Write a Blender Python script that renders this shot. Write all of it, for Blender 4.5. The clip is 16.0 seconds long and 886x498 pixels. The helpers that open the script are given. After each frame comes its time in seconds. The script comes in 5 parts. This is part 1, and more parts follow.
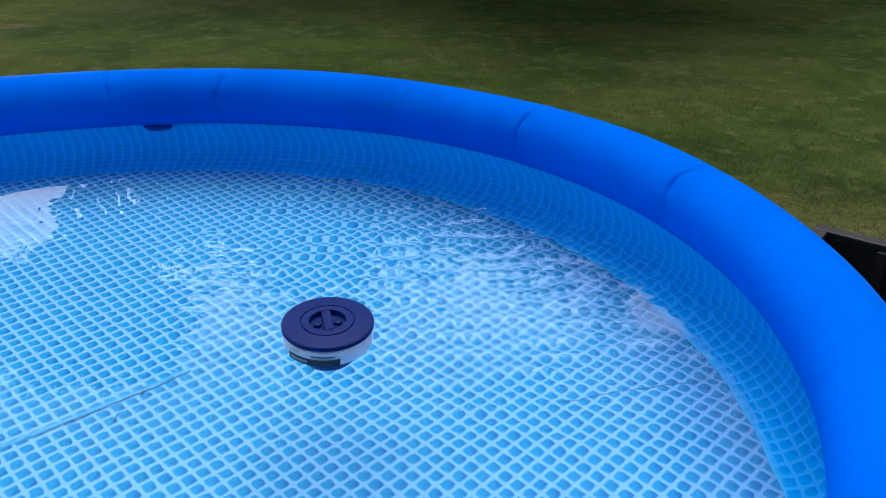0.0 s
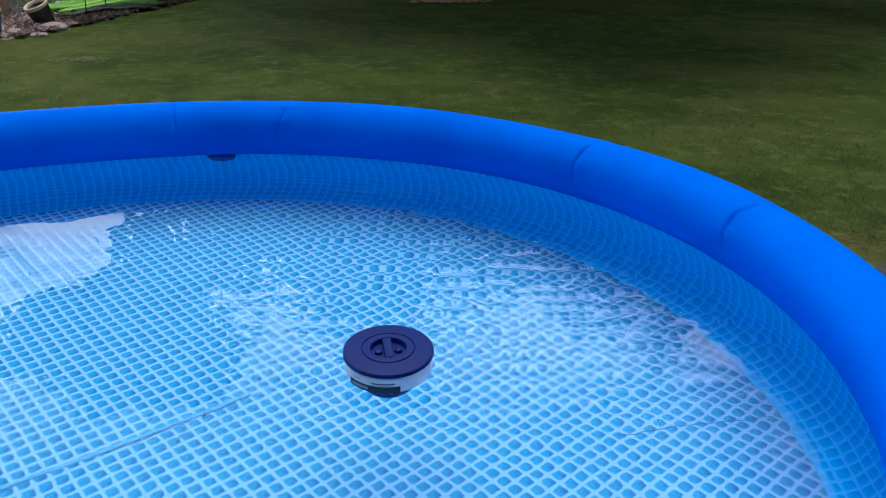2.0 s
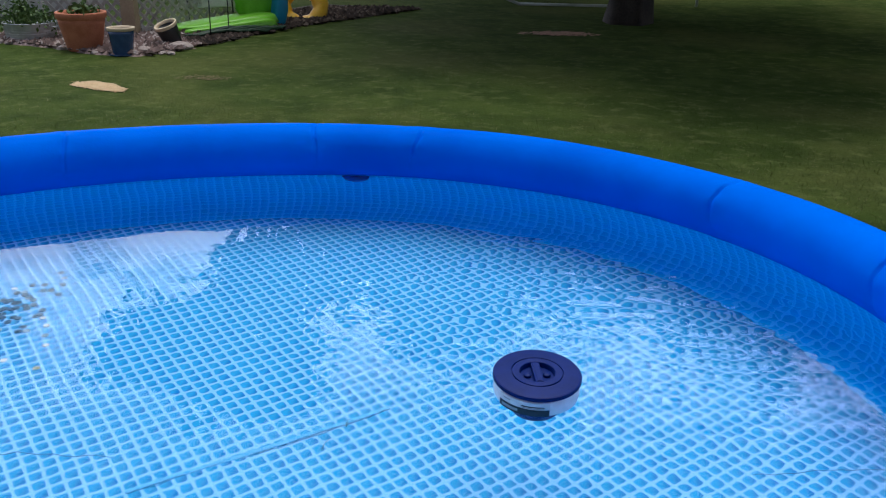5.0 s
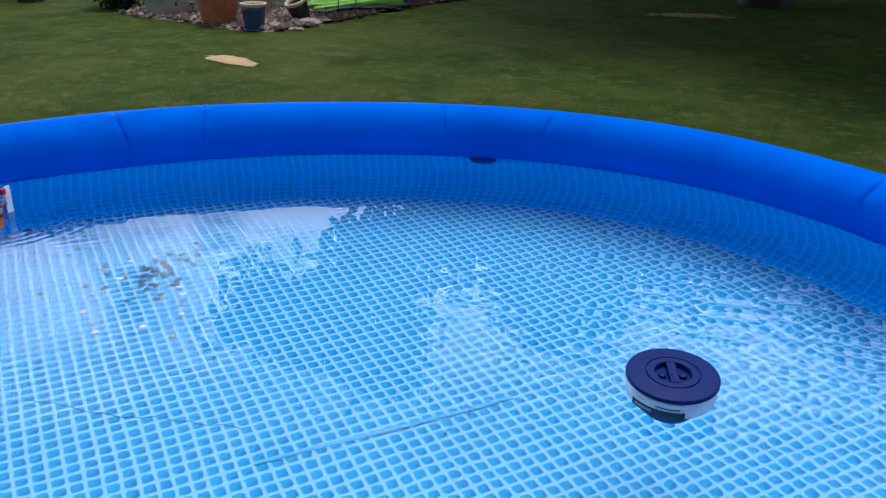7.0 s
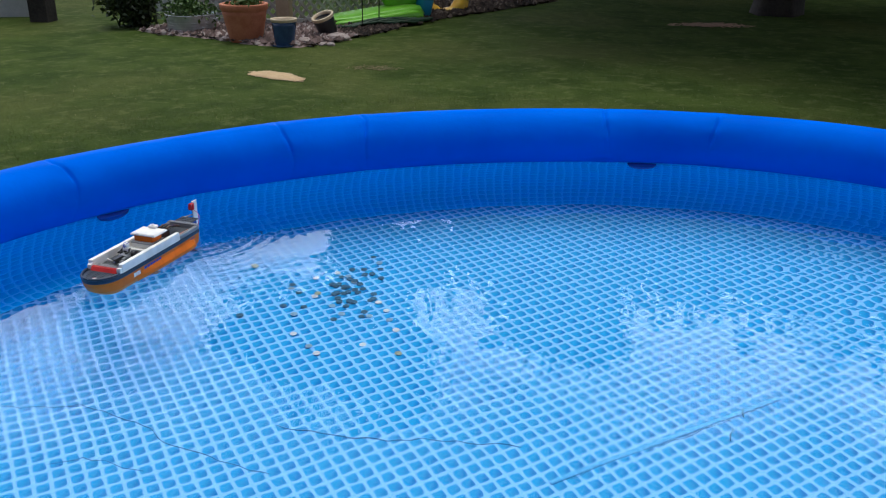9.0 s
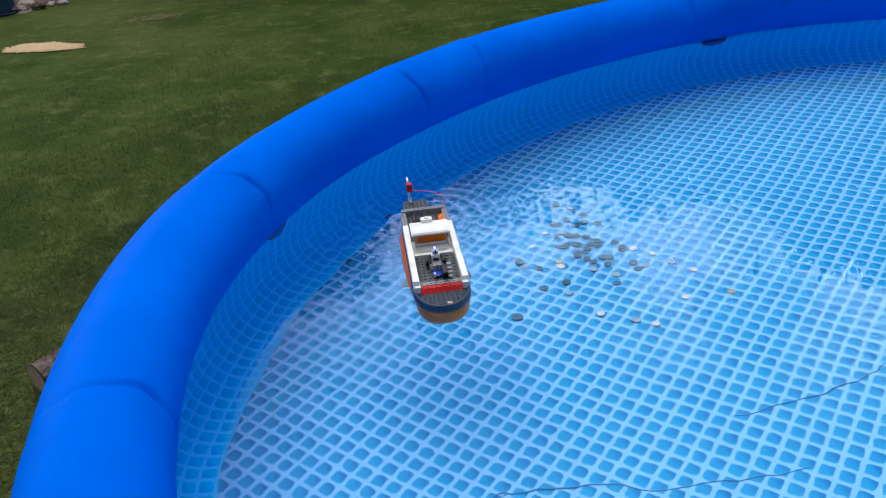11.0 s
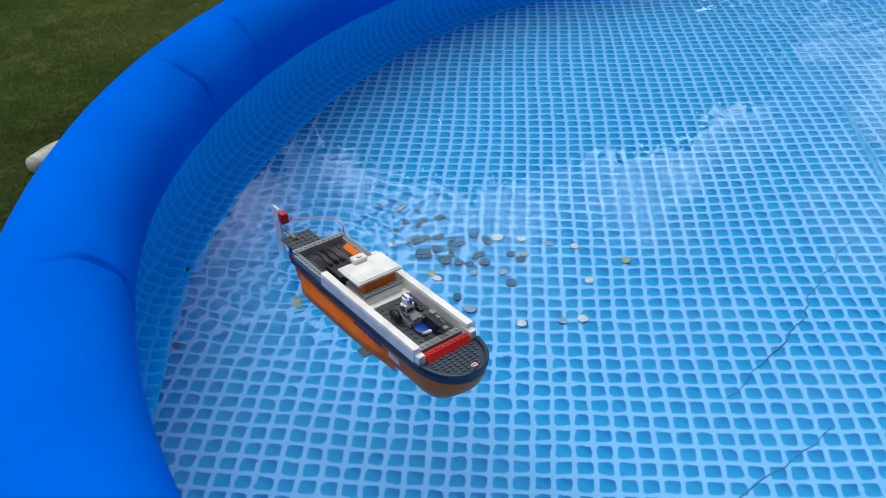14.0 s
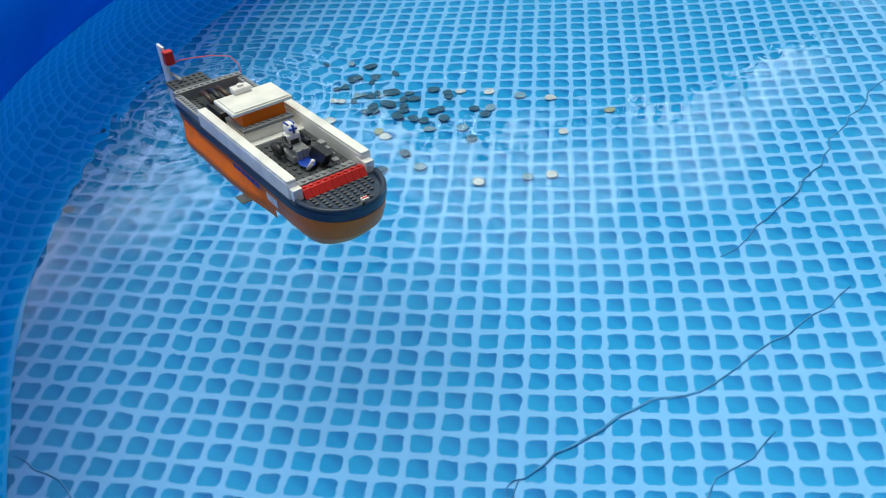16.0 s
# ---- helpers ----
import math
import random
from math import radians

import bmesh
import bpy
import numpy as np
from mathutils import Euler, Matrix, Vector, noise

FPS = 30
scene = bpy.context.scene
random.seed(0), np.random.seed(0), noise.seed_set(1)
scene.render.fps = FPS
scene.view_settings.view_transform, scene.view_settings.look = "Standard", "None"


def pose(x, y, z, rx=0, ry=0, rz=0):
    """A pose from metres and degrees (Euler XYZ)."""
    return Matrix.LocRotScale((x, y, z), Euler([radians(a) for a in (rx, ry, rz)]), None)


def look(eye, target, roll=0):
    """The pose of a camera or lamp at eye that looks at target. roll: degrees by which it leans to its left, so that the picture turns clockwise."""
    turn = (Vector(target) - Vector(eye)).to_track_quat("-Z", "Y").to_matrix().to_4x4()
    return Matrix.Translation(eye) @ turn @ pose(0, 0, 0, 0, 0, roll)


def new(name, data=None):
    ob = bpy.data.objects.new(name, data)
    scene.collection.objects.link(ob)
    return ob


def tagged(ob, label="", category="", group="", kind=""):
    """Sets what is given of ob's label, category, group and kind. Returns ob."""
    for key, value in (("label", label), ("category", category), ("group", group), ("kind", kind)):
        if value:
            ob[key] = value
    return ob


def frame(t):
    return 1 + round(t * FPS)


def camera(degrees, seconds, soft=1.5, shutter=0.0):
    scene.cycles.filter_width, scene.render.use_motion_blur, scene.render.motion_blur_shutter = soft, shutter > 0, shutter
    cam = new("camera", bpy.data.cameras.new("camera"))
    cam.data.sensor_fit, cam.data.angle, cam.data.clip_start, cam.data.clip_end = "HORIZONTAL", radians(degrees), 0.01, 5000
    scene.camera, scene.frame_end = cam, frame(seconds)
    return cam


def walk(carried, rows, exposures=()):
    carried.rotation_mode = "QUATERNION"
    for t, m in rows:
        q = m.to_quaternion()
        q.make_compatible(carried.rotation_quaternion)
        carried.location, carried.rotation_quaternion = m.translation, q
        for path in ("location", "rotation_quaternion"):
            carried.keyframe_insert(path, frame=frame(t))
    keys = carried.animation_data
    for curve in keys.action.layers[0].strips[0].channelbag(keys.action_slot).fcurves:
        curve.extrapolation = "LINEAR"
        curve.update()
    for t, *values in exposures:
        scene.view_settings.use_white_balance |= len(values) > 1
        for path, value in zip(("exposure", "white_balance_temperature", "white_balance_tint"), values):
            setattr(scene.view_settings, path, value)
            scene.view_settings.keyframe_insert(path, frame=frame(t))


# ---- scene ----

# ================= camera =================
cam = camera(53.74, 16.0, soft=1.1)
PATH = [
    (0.0, 1.145, -1.229, 0.946, 64.61, -0.14, 4.53),
    (0.5, 1.133, -1.222, 0.945, 65.02, 0.14, 4.73),
    (1.0, 1.125, -1.232, 0.945, 65.51, 0.15, 5.36),
    (1.5, 1.126, -1.242, 0.949, 66.21, 0.04, 6.23),
    (2.0, 1.117, -1.259, 0.952, 66.79, 0.10, 7.71),
    (2.5, 1.094, -1.286, 0.961, 66.98, 0.18, 10.18),
    (3.0, 1.069, -1.297, 0.957, 67.33, 0.14, 12.00),
    (3.2, 1.050, -1.319, 0.953, 67.90, 0.27, 12.08),
    (5.3, 0.955, -1.338, 0.967, 68.59, -1.58, 15.17),
    (5.5, 0.935, -1.326, 0.956, 68.57, -1.33, 16.65),
    (6.0, 0.915, -1.319, 0.956, 68.03, -1.20, 19.59),
    (6.5, 0.906, -1.306, 0.953, 67.96, -1.42, 20.60),
    (7.0, 0.917, -1.315, 0.966, 67.18, -0.71, 21.71),
    (7.5, 0.860, -1.333, 0.947, 64.82, 0.72, 22.88),
    (8.0, 0.651, -1.331, 0.932, 65.31, 2.36, 22.26),
    (8.5, 0.525, -1.389, 0.933, 65.85, 2.04, 27.66),
    (9.0, 0.227, -1.500, 0.907, 68.26, -0.16, 19.21),
    (9.2, 0.072, -1.415, 0.810, 68.22, 0.19, 15.48),
    (11.3, -1.478, -1.187, 0.845, 61.85, 4.38, -11.92),
    (11.5, -1.561, -1.108, 0.844, 61.79, 4.01, -16.31),
    (12.0, -1.761, -0.904, 0.839, 61.85, 3.60, -26.56),
    (12.5, -1.727, -0.736, 0.811, 60.12, 2.87, -30.76),
    (13.0, -1.710, -0.670, 0.808, 59.54, 2.24, -33.12),
    (13.5, -1.776, -0.619, 0.799, 59.23, 1.21, -35.83),
    (14.0, -1.795, -0.630, 0.794, 57.85, 1.55, -37.02),
    (14.5, -1.815, -0.657, 0.787, 55.83, 0.19, -38.64),
    (15.0, -1.770, -0.711, 0.791, 54.58, -1.61, -39.08),
    (15.5, -1.593, -0.788, 0.647, 54.93, 1.58, -32.05),
    (16.0, -1.584, -0.626, 0.502, 55.66, 4.52, -35.12),
]
walk(cam, [(t, pose(*p)) for t, *p in PATH],
     [(0.0, -0.64, 6250, 7), (7.5, -0.64, 6250, 7), (8.2, -0.76, 6250, 6), (9.2, -0.70, 6250, 6), (11.5, -0.68, 6300, 6), (12.5, -0.68, 6330, 6), (13.5, -0.90, 6380, 5), (14.0, -0.88, 6420, 3), (14.5, -0.68, 6720, -2), (15.2, -0.78, 6800, -5), (16.0, -0.74, 6900, -5)])

# ================= light =================
SUN_AZ, SUN_EL = radians(98), radians(76)      # azimuth from +x, counterclockwise
world = bpy.data.worlds.new("sky")
scene.world = world
world.use_nodes = True
wn = world.node_tree.nodes
sky = wn.new("ShaderNodeTexSky")
sky.sky_type, sky.sun_disc = "NISHITA", False
sky.sun_elevation, sky.sun_rotation = SUN_EL, radians(90) - SUN_AZ
sky.dust_density, sky.air_density = 2.5, 1.0
wn["Background"].inputs["Strength"].default_value = 0.090
cloud_pos = wn.new("ShaderNodeTexCoord")
cloud = wn.new("ShaderNodeTexNoise")
cloud.inputs["Scale"].default_value, cloud.inputs["Detail"].default_value = 3.4, 6.0
cloud_ramp = wn.new("ShaderNodeValToRGB")
cloud_ramp.color_ramp.elements[0].position, cloud_ramp.color_ramp.elements[1].position = 0.41, 0.53
cloud_mix = wn.new("ShaderNodeMix")
cloud_mix.data_type = "RGBA"
wl = world.node_tree.links
# the haze is brightest low down and thins towards the zenith
height = wn.new("ShaderNodeSeparateXYZ")
wl.new(cloud_pos.outputs["Generated"], height.inputs[0])
haze = wn.new("ShaderNodeMapRange")
haze.inputs["From Min"].default_value, haze.inputs["From Max"].default_value = 0.42, 0.70
haze.inputs["To Min"].default_value, haze.inputs["To Max"].default_value = 1.0, 0.0
wl.new(height.outputs[2], haze.inputs["Value"])
haze_mix = wn.new("ShaderNodeMix")
haze_mix.data_type = "RGBA"
haze_mix.inputs[6].default_value, haze_mix.inputs[7].default_value = (3.8, 5.2, 8.4, 1), (8.0, 10.6, 16.0, 1)
wl.new(haze.outputs[0], haze_mix.inputs[0])
# sunlit heaps of cloud over the haze
heap = wn.new("ShaderNodeTexNoise")
heap.inputs["Scale"].default_value, heap.inputs["Detail"].default_value = 7.0, 6.0
wl.new(cloud_pos.outputs["Generated"], heap.inputs["Vector"])
heap_ramp = wn.new("ShaderNodeValToRGB")
heap_ramp.color_ramp.elements[0].position, heap_ramp.color_ramp.elements[1].position = 0.36, 0.50
heap_west = wn.new("ShaderNodeMath")
heap_west.operation = "MULTIPLY_ADD"
heap_west.inputs[1].default_value = -0.04
wl.new(height.outputs[0], heap_west.inputs[0])
wl.new(heap.outputs["Fac"], heap_west.inputs[2])
wl.new(heap_west.outputs[0], heap_ramp.inputs["Fac"])
heap_low = wn.new("ShaderNodeMath")
heap_low.operation = "MULTIPLY"
wl.new(heap_ramp.outputs["Color"], heap_low.inputs[0])
bank = wn.new("ShaderNodeMapRange")     # the bank of heaps stands low over the trees
bank.interpolation_type = "SMOOTHSTEP"
bank.inputs["From Min"].default_value, bank.inputs["From Max"].default_value = 0.45, 0.60
bank.inputs["To Min"].default_value, bank.inputs["To Max"].default_value = 1.0, 0.12
bank_top = wn.new("ShaderNodeMath")     # its top sinks towards the west
bank_top.operation = "MULTIPLY_ADD"
bank_top.inputs[1].default_value = -0.07
wl.new(height.outputs[0], bank_top.inputs[0])
wl.new(height.outputs[2], bank_top.inputs[2])
wl.new(bank_top.outputs[0], bank.inputs["Value"])
wl.new(bank.outputs[0], heap_low.inputs[1])
heap_mix = wn.new("ShaderNodeMix")
heap_mix.data_type = "RGBA"
heap_mix.inputs[7].default_value = (31.0, 31.5, 36.5, 1)
wl.new(heap_low.outputs[0], heap_mix.inputs[0])
wl.new(haze_mix.outputs[2], heap_mix.inputs[6])
wl.new(heap_mix.outputs[2], cloud_mix.inputs[7])
wl.new(cloud_pos.outputs["Generated"], cloud.inputs["Vector"])
west = wn.new("ShaderNodeMath")      # cloud thickens towards the west
west.operation = "MULTIPLY_ADD"
west.inputs[1].default_value = -0.05
wl.new(height.outputs[0], west.inputs[0])
wl.new(cloud.outputs["Fac"], west.inputs[2])
north = wn.new("ShaderNodeMath")     # and towards the north, leaving the south blue
north.operation = "MULTIPLY_ADD"
north.inputs[1].default_value = 0.13
wl.new(height.outputs[1], north.inputs[0])
wl.new(west.outputs[0], north.inputs[2])
wl.new(north.outputs[0], cloud_ramp.inputs["Fac"])
wl.new(cloud_ramp.outputs["Color"], cloud_mix.inputs[0])
wl.new(sky.outputs["Color"], cloud_mix.inputs[6])
wl.new(cloud_mix.outputs[2], wn["Background"].inputs["Color"])

sun = new("sun", bpy.data.lights.new("sun", "SUN"))
sun.data.energy, sun.data.angle, sun.data.color = 4.4, radians(46.0), (1.0, 0.95, 0.88)
sun.matrix_world = look((20 * math.cos(SUN_AZ) * math.cos(SUN_EL), 20 * math.sin(SUN_AZ) * math.cos(SUN_EL), 20 * math.sin(SUN_EL)), (0, 0, 0))

# ================= materials =================
class Graph:
    """A few short cuts to build a node material."""

    def __init__(self, name):
        self.mat = bpy.data.materials.new(name)
        self.mat.use_nodes = True
        self.t = self.mat.node_tree
        self.bsdf = self.t.nodes["Principled BSDF"]

    def put(self, socket, value):
        if isinstance(value, bpy.types.NodeSocket):
            self.t.links.new(value, socket)
        else:
            socket.default_value = value

    def math(self, op, a, b=0.0, c=0.0):
        n = self.t.nodes.new("ShaderNodeMath")
        n.operation = op
        for s, v in zip(n.inputs, (a, b, c)):
            self.put(s, v)
        return n.outputs[0]

    def noise(self, scale, detail=3.0, vector=None, rough=0.5):
        n = self.t.nodes.new("ShaderNodeTexNoise")
        n.inputs["Scale"].default_value, n.inputs["Detail"].default_value = scale, detail
        n.inputs["Roughness"].default_value = rough
        self.t.links.new(vector or self.position(), n.inputs["Vector"])
        return n.outputs["Fac"]

    def position(self):
        return self.t.nodes.new("ShaderNodeNewGeometry").outputs["Position"]

    def local(self):
        return self.t.nodes.new("ShaderNodeTexCoord").outputs["Object"]

    def random(self):
        return self.t.nodes.new("ShaderNodeObjectInfo").outputs["Random"]

    def island(self):
        return self.t.nodes.new("ShaderNodeNewGeometry").outputs["Random Per Island"]

    def split(self, v):
        n = self.t.nodes.new("ShaderNodeSeparateXYZ")
        self.t.links.new(v, n.inputs[0])
        return n.outputs

    def step(self, v, a, b):
        n = self.t.nodes.new("ShaderNodeMapRange")
        n.interpolation_type = "SMOOTHSTEP"
        self.put(n.inputs["Value"], v)
        self.put(n.inputs["From Min"], a)
        self.put(n.inputs["From Max"], b)
        return n.outputs[0]

    def mix(self, f, a, b):
        n = self.t.nodes.new("ShaderNodeMix")
        n.data_type = "RGBA"
        self.put(n.inputs[0], f)
        for s, v in ((n.inputs[6], a), (n.inputs[7], b)):
            self.put(s, (*v, 1) if isinstance(v, tuple) else v)
        return n.outputs[2]

    def bump(self, height, strength=0.3, distance=0.01):
        n = self.t.nodes.new("ShaderNodeBump")
        n.inputs["Strength"].default_value, n.inputs["Distance"].default_value = strength, distance
        self.t.links.new(height, n.inputs["Height"])
        self.t.links.new(n.outputs[0], self.bsdf.inputs["Normal"])

    def done(self, color, rough=0.5, metal=0.0, spec=None):
        self.put(self.bsdf.inputs["Base Color"], (*color, 1) if isinstance(color, tuple) else color)
        self.put(self.bsdf.inputs["Roughness"], rough)
        self.put(self.bsdf.inputs["Metallic"], metal)
        if spec is not None:
            self.bsdf.inputs["Specular IOR Level"].default_value = spec
        return self.mat


def speckled(name, a, b, scale, rough=0.5, metal=0.0, bump=0.0, fine=None, spec=None):
    """Two colours mixed by coarse and fine noise in the object's own space."""
    g = Graph(name)
    coarse = g.noise(scale, 4.0, g.local())
    grain = g.noise(fine or scale * 9, 3.0, g.local())
    f = g.math("ADD", g.math("MULTIPLY", coarse, 0.6), g.math("MULTIPLY", grain, 0.4))
    if bump:
        g.bump(f, bump, 0.01)
    r = g.math("ADD", rough - 0.06, g.math("MULTIPLY", grain, 0.12))
    return g.done(g.mix(g.step(f, 0.32, 0.68), a, b), r, metal, spec)


def brick_plastic(name, color, rough=0.28, spec=None):
    """Moulded toy plastic: one colour with faint handling marks."""
    g = Graph(name)
    scuff = g.noise(140.0, 4.0, g.local())
    dirt = g.noise(26.0, 3.0, g.local())
    low = tuple(c * 0.82 for c in color)
    g.bump(scuff, 0.05, 0.0006)
    return g.done(g.mix(g.step(dirt, 0.35, 0.75), color, low), g.math("ADD", rough, g.math("MULTIPLY", scuff, 0.15)), 0.0, spec)


GRID_O, GRID_PHI, GRID_P = (-0.850, 0.155), -0.7208, 0.0343


def tile_print(g, a, b, squash=1.0, joint=(0.172, 0.415, 0.725), tones=((0.016, 0.246, 0.540), (0.009, 0.132, 0.390))):
    """The mosaic printed on the liner: rounded blue tiles, pale joints. a, b count tiles."""
    rough_edge = g.math("MULTIPLY", g.math("SUBTRACT", g.noise(95.0, 2.0), 0.5), 0.22)
    fa = g.math("SUBTRACT", a, g.math("ROUND", a))
    fb = g.math("SUBTRACT", b, g.math("ROUND", b))
    pa, pb = g.math("POWER", g.math("ABSOLUTE", fa), 5.0), g.math("POWER", g.math("ABSOLUTE", g.math("MULTIPLY", fb, squash)), 5.0)
    d = g.math("ADD", g.math("POWER", g.math("ADD", pa, pb), 0.2), g.math("MULTIPLY", rough_edge, 1.0))
    inside = g.math("SUBTRACT", 1.0, g.step(d, 0.352, 0.408))
    slope = g.math("ADD", g.math("MULTIPLY", fa, 0.9), g.math("MULTIPLY", fb, -1.1))
    shade = g.step(g.math("ADD", slope, g.math("MULTIPLY", rough_edge, 1.2)), -0.15, 0.45)
    cell = g.t.nodes.new("ShaderNodeTexWhiteNoise")
    comb = g.t.nodes.new("ShaderNodeCombineXYZ")
    g.put(comb.inputs[0], g.math("ROUND", a))
    g.put(comb.inputs[1], g.math("ROUND", b))
    g.t.links.new(comb.outputs[0], cell.inputs["Vector"])
    tile = g.mix(shade, *tones)
    tile = g.mix(g.math("MULTIPLY", cell.outputs["Value"], 0.30), tile, (0.024, 0.310, 0.600))
    return g.mix(inside, joint, tile)


def liner_floor_material():
    g = Graph("liner_floor_print")
    x, y, z = g.split(g.position())
    ca, sa = math.cos(GRID_PHI), math.sin(GRID_PHI)
    warp_a = g.math("MULTIPLY", g.math("SUBTRACT", g.noise(1.7, 0.0), 0.5), 0.7)
    dx, dy = g.math("SUBTRACT", x, GRID_O[0]), g.math("SUBTRACT", y, GRID_O[1])
    a = g.math("ADD", g.math("DIVIDE", g.math("ADD", g.math("MULTIPLY", dx, ca), g.math("MULTIPLY", dy, sa)), GRID_P), warp_a)
    b = g.math("ADD", g.math("DIVIDE", g.math("SUBTRACT", g.math("MULTIPLY", dx, sa), g.math("MULTIPLY", dy, ca)), GRID_P), warp_a)
    g.bump(g.noise(7.0, 3.0), 0.12, 0.02)
    return g.done(tile_print(g, a, b), 0.5, 0.0, 0.05)


def liner_wall_material():
    g = Graph("liner_wall_lit_print")
    laid = g.t.nodes.new("ShaderNodeUVMap")
    laid.uv_map = "print"
    along, down, _ = g.split(laid.outputs[0])
    warp = g.math("MULTIPLY", g.math("SUBTRACT", g.noise(4.0, 2.0), 0.5), 0.7)
    a = g.math("ADD", g.math("DIVIDE", along, GRID_P), warp)
    b = g.math("ADD", g.math("DIVIDE", down, GRID_P), warp)
    g.bump(g.noise(9.0, 3.0), 0.15, 0.02)
    # tones lifted above the floor print: daylight through the vinyl, put into colour
    return g.done(tile_print(g, a, b, 0.94, (0.050, 0.480, 0.920), ((0.005, 0.405, 0.875), (0.003, 0.330, 0.815))), 0.5, 0.0, 0.05)


def tube_material():
    g = Graph("blue_pool_vinyl")
    blotch, fine = g.noise(3.0, 4.0), g.noise(160.0, 3.0)
    creases = g.noise(22.0, 5.0, None, 0.6)
    g.bump(g.math("ADD", creases, g.math("MULTIPLY", fine, 0.15)), 0.17, 0.012)
    col = g.mix(g.step(blotch, 0.3, 0.75), (0.0, 0.134, 0.750), (0.0, 0.108, 0.660))
    dust = g.math("MULTIPLY", g.step(g.noise(55.0, 5.0, None, 0.7), 0.66, 0.80), 0.35)
    return g.done(g.mix(dust, col, (0.0, 0.16, 0.66)), g.math("ADD", 0.40, g.math("MULTIPLY", fine, 0.14)), 0.0, 0.01)


def water_material():
    m = bpy.data.materials.new("clear_water")
    m.use_nodes = True
    t = m.node_tree
    t.nodes.clear()
    glass, out = t.nodes.new("ShaderNodeBsdfGlass"), t.nodes.new("ShaderNodeOutputMaterial")
    glass.inputs["IOR"].default_value, glass.inputs["Roughness"].default_value = 1.333, 0.0
    glass.inputs["Color"].default_value = (0.97, 0.99, 1.0, 1)
    geo = t.nodes.new("ShaderNodeNewGeometry")
    heights = []
    for (cx, cy), reach, scale, gain in (((-1.22, 0.62), 0.36, 40.0, 0.22), ((-1.20, 0.04), 0.18, 34.0, 0.18), ((1.15, 0.80), 0.60, 24.0, 0.12)):
        far = t.nodes.new("ShaderNodeVectorMath")
        far.operation = "DISTANCE"
        far.inputs[1].default_value = (cx, cy, 0.0)
        t.links.new(geo.outputs["Position"], far.inputs[0])
        fade = t.nodes.new("ShaderNodeMapRange")
        fade.interpolation_type = "SMOOTHSTEP"
        for key, v in (("From Min", reach * 0.15), ("From Max", reach), ("To Min", gain), ("To Max", 0.0)):
            fade.inputs[key].default_value = v
        t.links.new(far.outputs["Value"], fade.inputs["Value"])
        chop = t.nodes.new("ShaderNodeTexNoise")
        chop.inputs["Scale"].default_value, chop.inputs["Detail"].default_value = scale, 0.6
        t.links.new(geo.outputs["Position"], chop.inputs["Vector"])
        mul = t.nodes.new("ShaderNodeMath")
        mul.operation = "MULTIPLY"
        t.links.new(fade.outputs[0], mul.inputs[0])
        t.links.new(chop.outputs["Fac"], mul.inputs[1])
        heights.append(mul.outputs[0])
    total = heights[0]
    for h in heights[1:]:
        add = t.nodes.new("ShaderNodeMath")
        t.links.new(total, add.inputs[0])
        t.links.new(h, add.inputs[1])
        total = add.outputs[0]
    bump = t.nodes.new("ShaderNodeBump")
    bump.inputs["Strength"].default_value, bump.inputs["Distance"].default_value = 0.5, 0.0030
    t.links.new(total, bump.inputs["Height"])
    t.links.new(bump.outputs[0], glass.inputs["Normal"])
    t.links.new(glass.outputs[0], out.inputs["Surface"])
    return m


def turf_tone(g):
    """Patchy mown turf: dark green, paler tufts and yellowish worn spots."""
    wide, mid, tuft = g.noise(0.55, 3.0), g.noise(2.6, 4.0), g.noise(8.0, 5.0, None, 0.65)
    col = g.mix(g.step(mid, 0.34, 0.68), (0.032, 0.054, 0.010), (0.056, 0.082, 0.017))
    col = g.mix(g.math("MULTIPLY", g.step(wide, 0.46, 0.66), 0.60), col, (0.088, 0.098, 0.028))
    col = g.mix(g.math("MULTIPLY", g.step(tuft, 0.50, 0.68), 0.65), col, (0.108, 0.128, 0.040))
    col = g.mix(g.math("MULTIPLY", g.step(g.noise(5.0, 4.0, None, 0.6), 0.56, 0.70), 0.5), col, (0.030, 0.048, 0.010))
    # grass gone straw-coloured beside the tray
    x, y, _ = g.split(g.position())
    off = g.math("SQRT", g.math("ADD", g.math("POWER", g.math("SUBTRACT", x, 2.35), 2.0), g.math("POWER", g.math("SUBTRACT", y, 1.75), 2.0)))
    dry = g.math("SUBTRACT", 1.0, g.step(g.math("ADD", off, g.math("MULTIPLY", g.math("SUBTRACT", tuft, 0.5), 1.6)), 0.30, 0.85))
    return g.mix(g.math("MULTIPLY", dry, 0.6), col, (0.150, 0.132, 0.050))


def grass_ground_material():
    g = Graph("lawn_soil_and_turf")
    fine = g.noise(46.0, 6.0, None, 0.7)
    col = g.mix(g.math("MULTIPLY", g.step(fine, 0.46, 0.70), 0.45), turf_tone(g), (0.024, 0.036, 0.008))
    g.bump(fine, 0.35, 0.015)
    return g.done(col, 0.9, 0.0, 0.04)


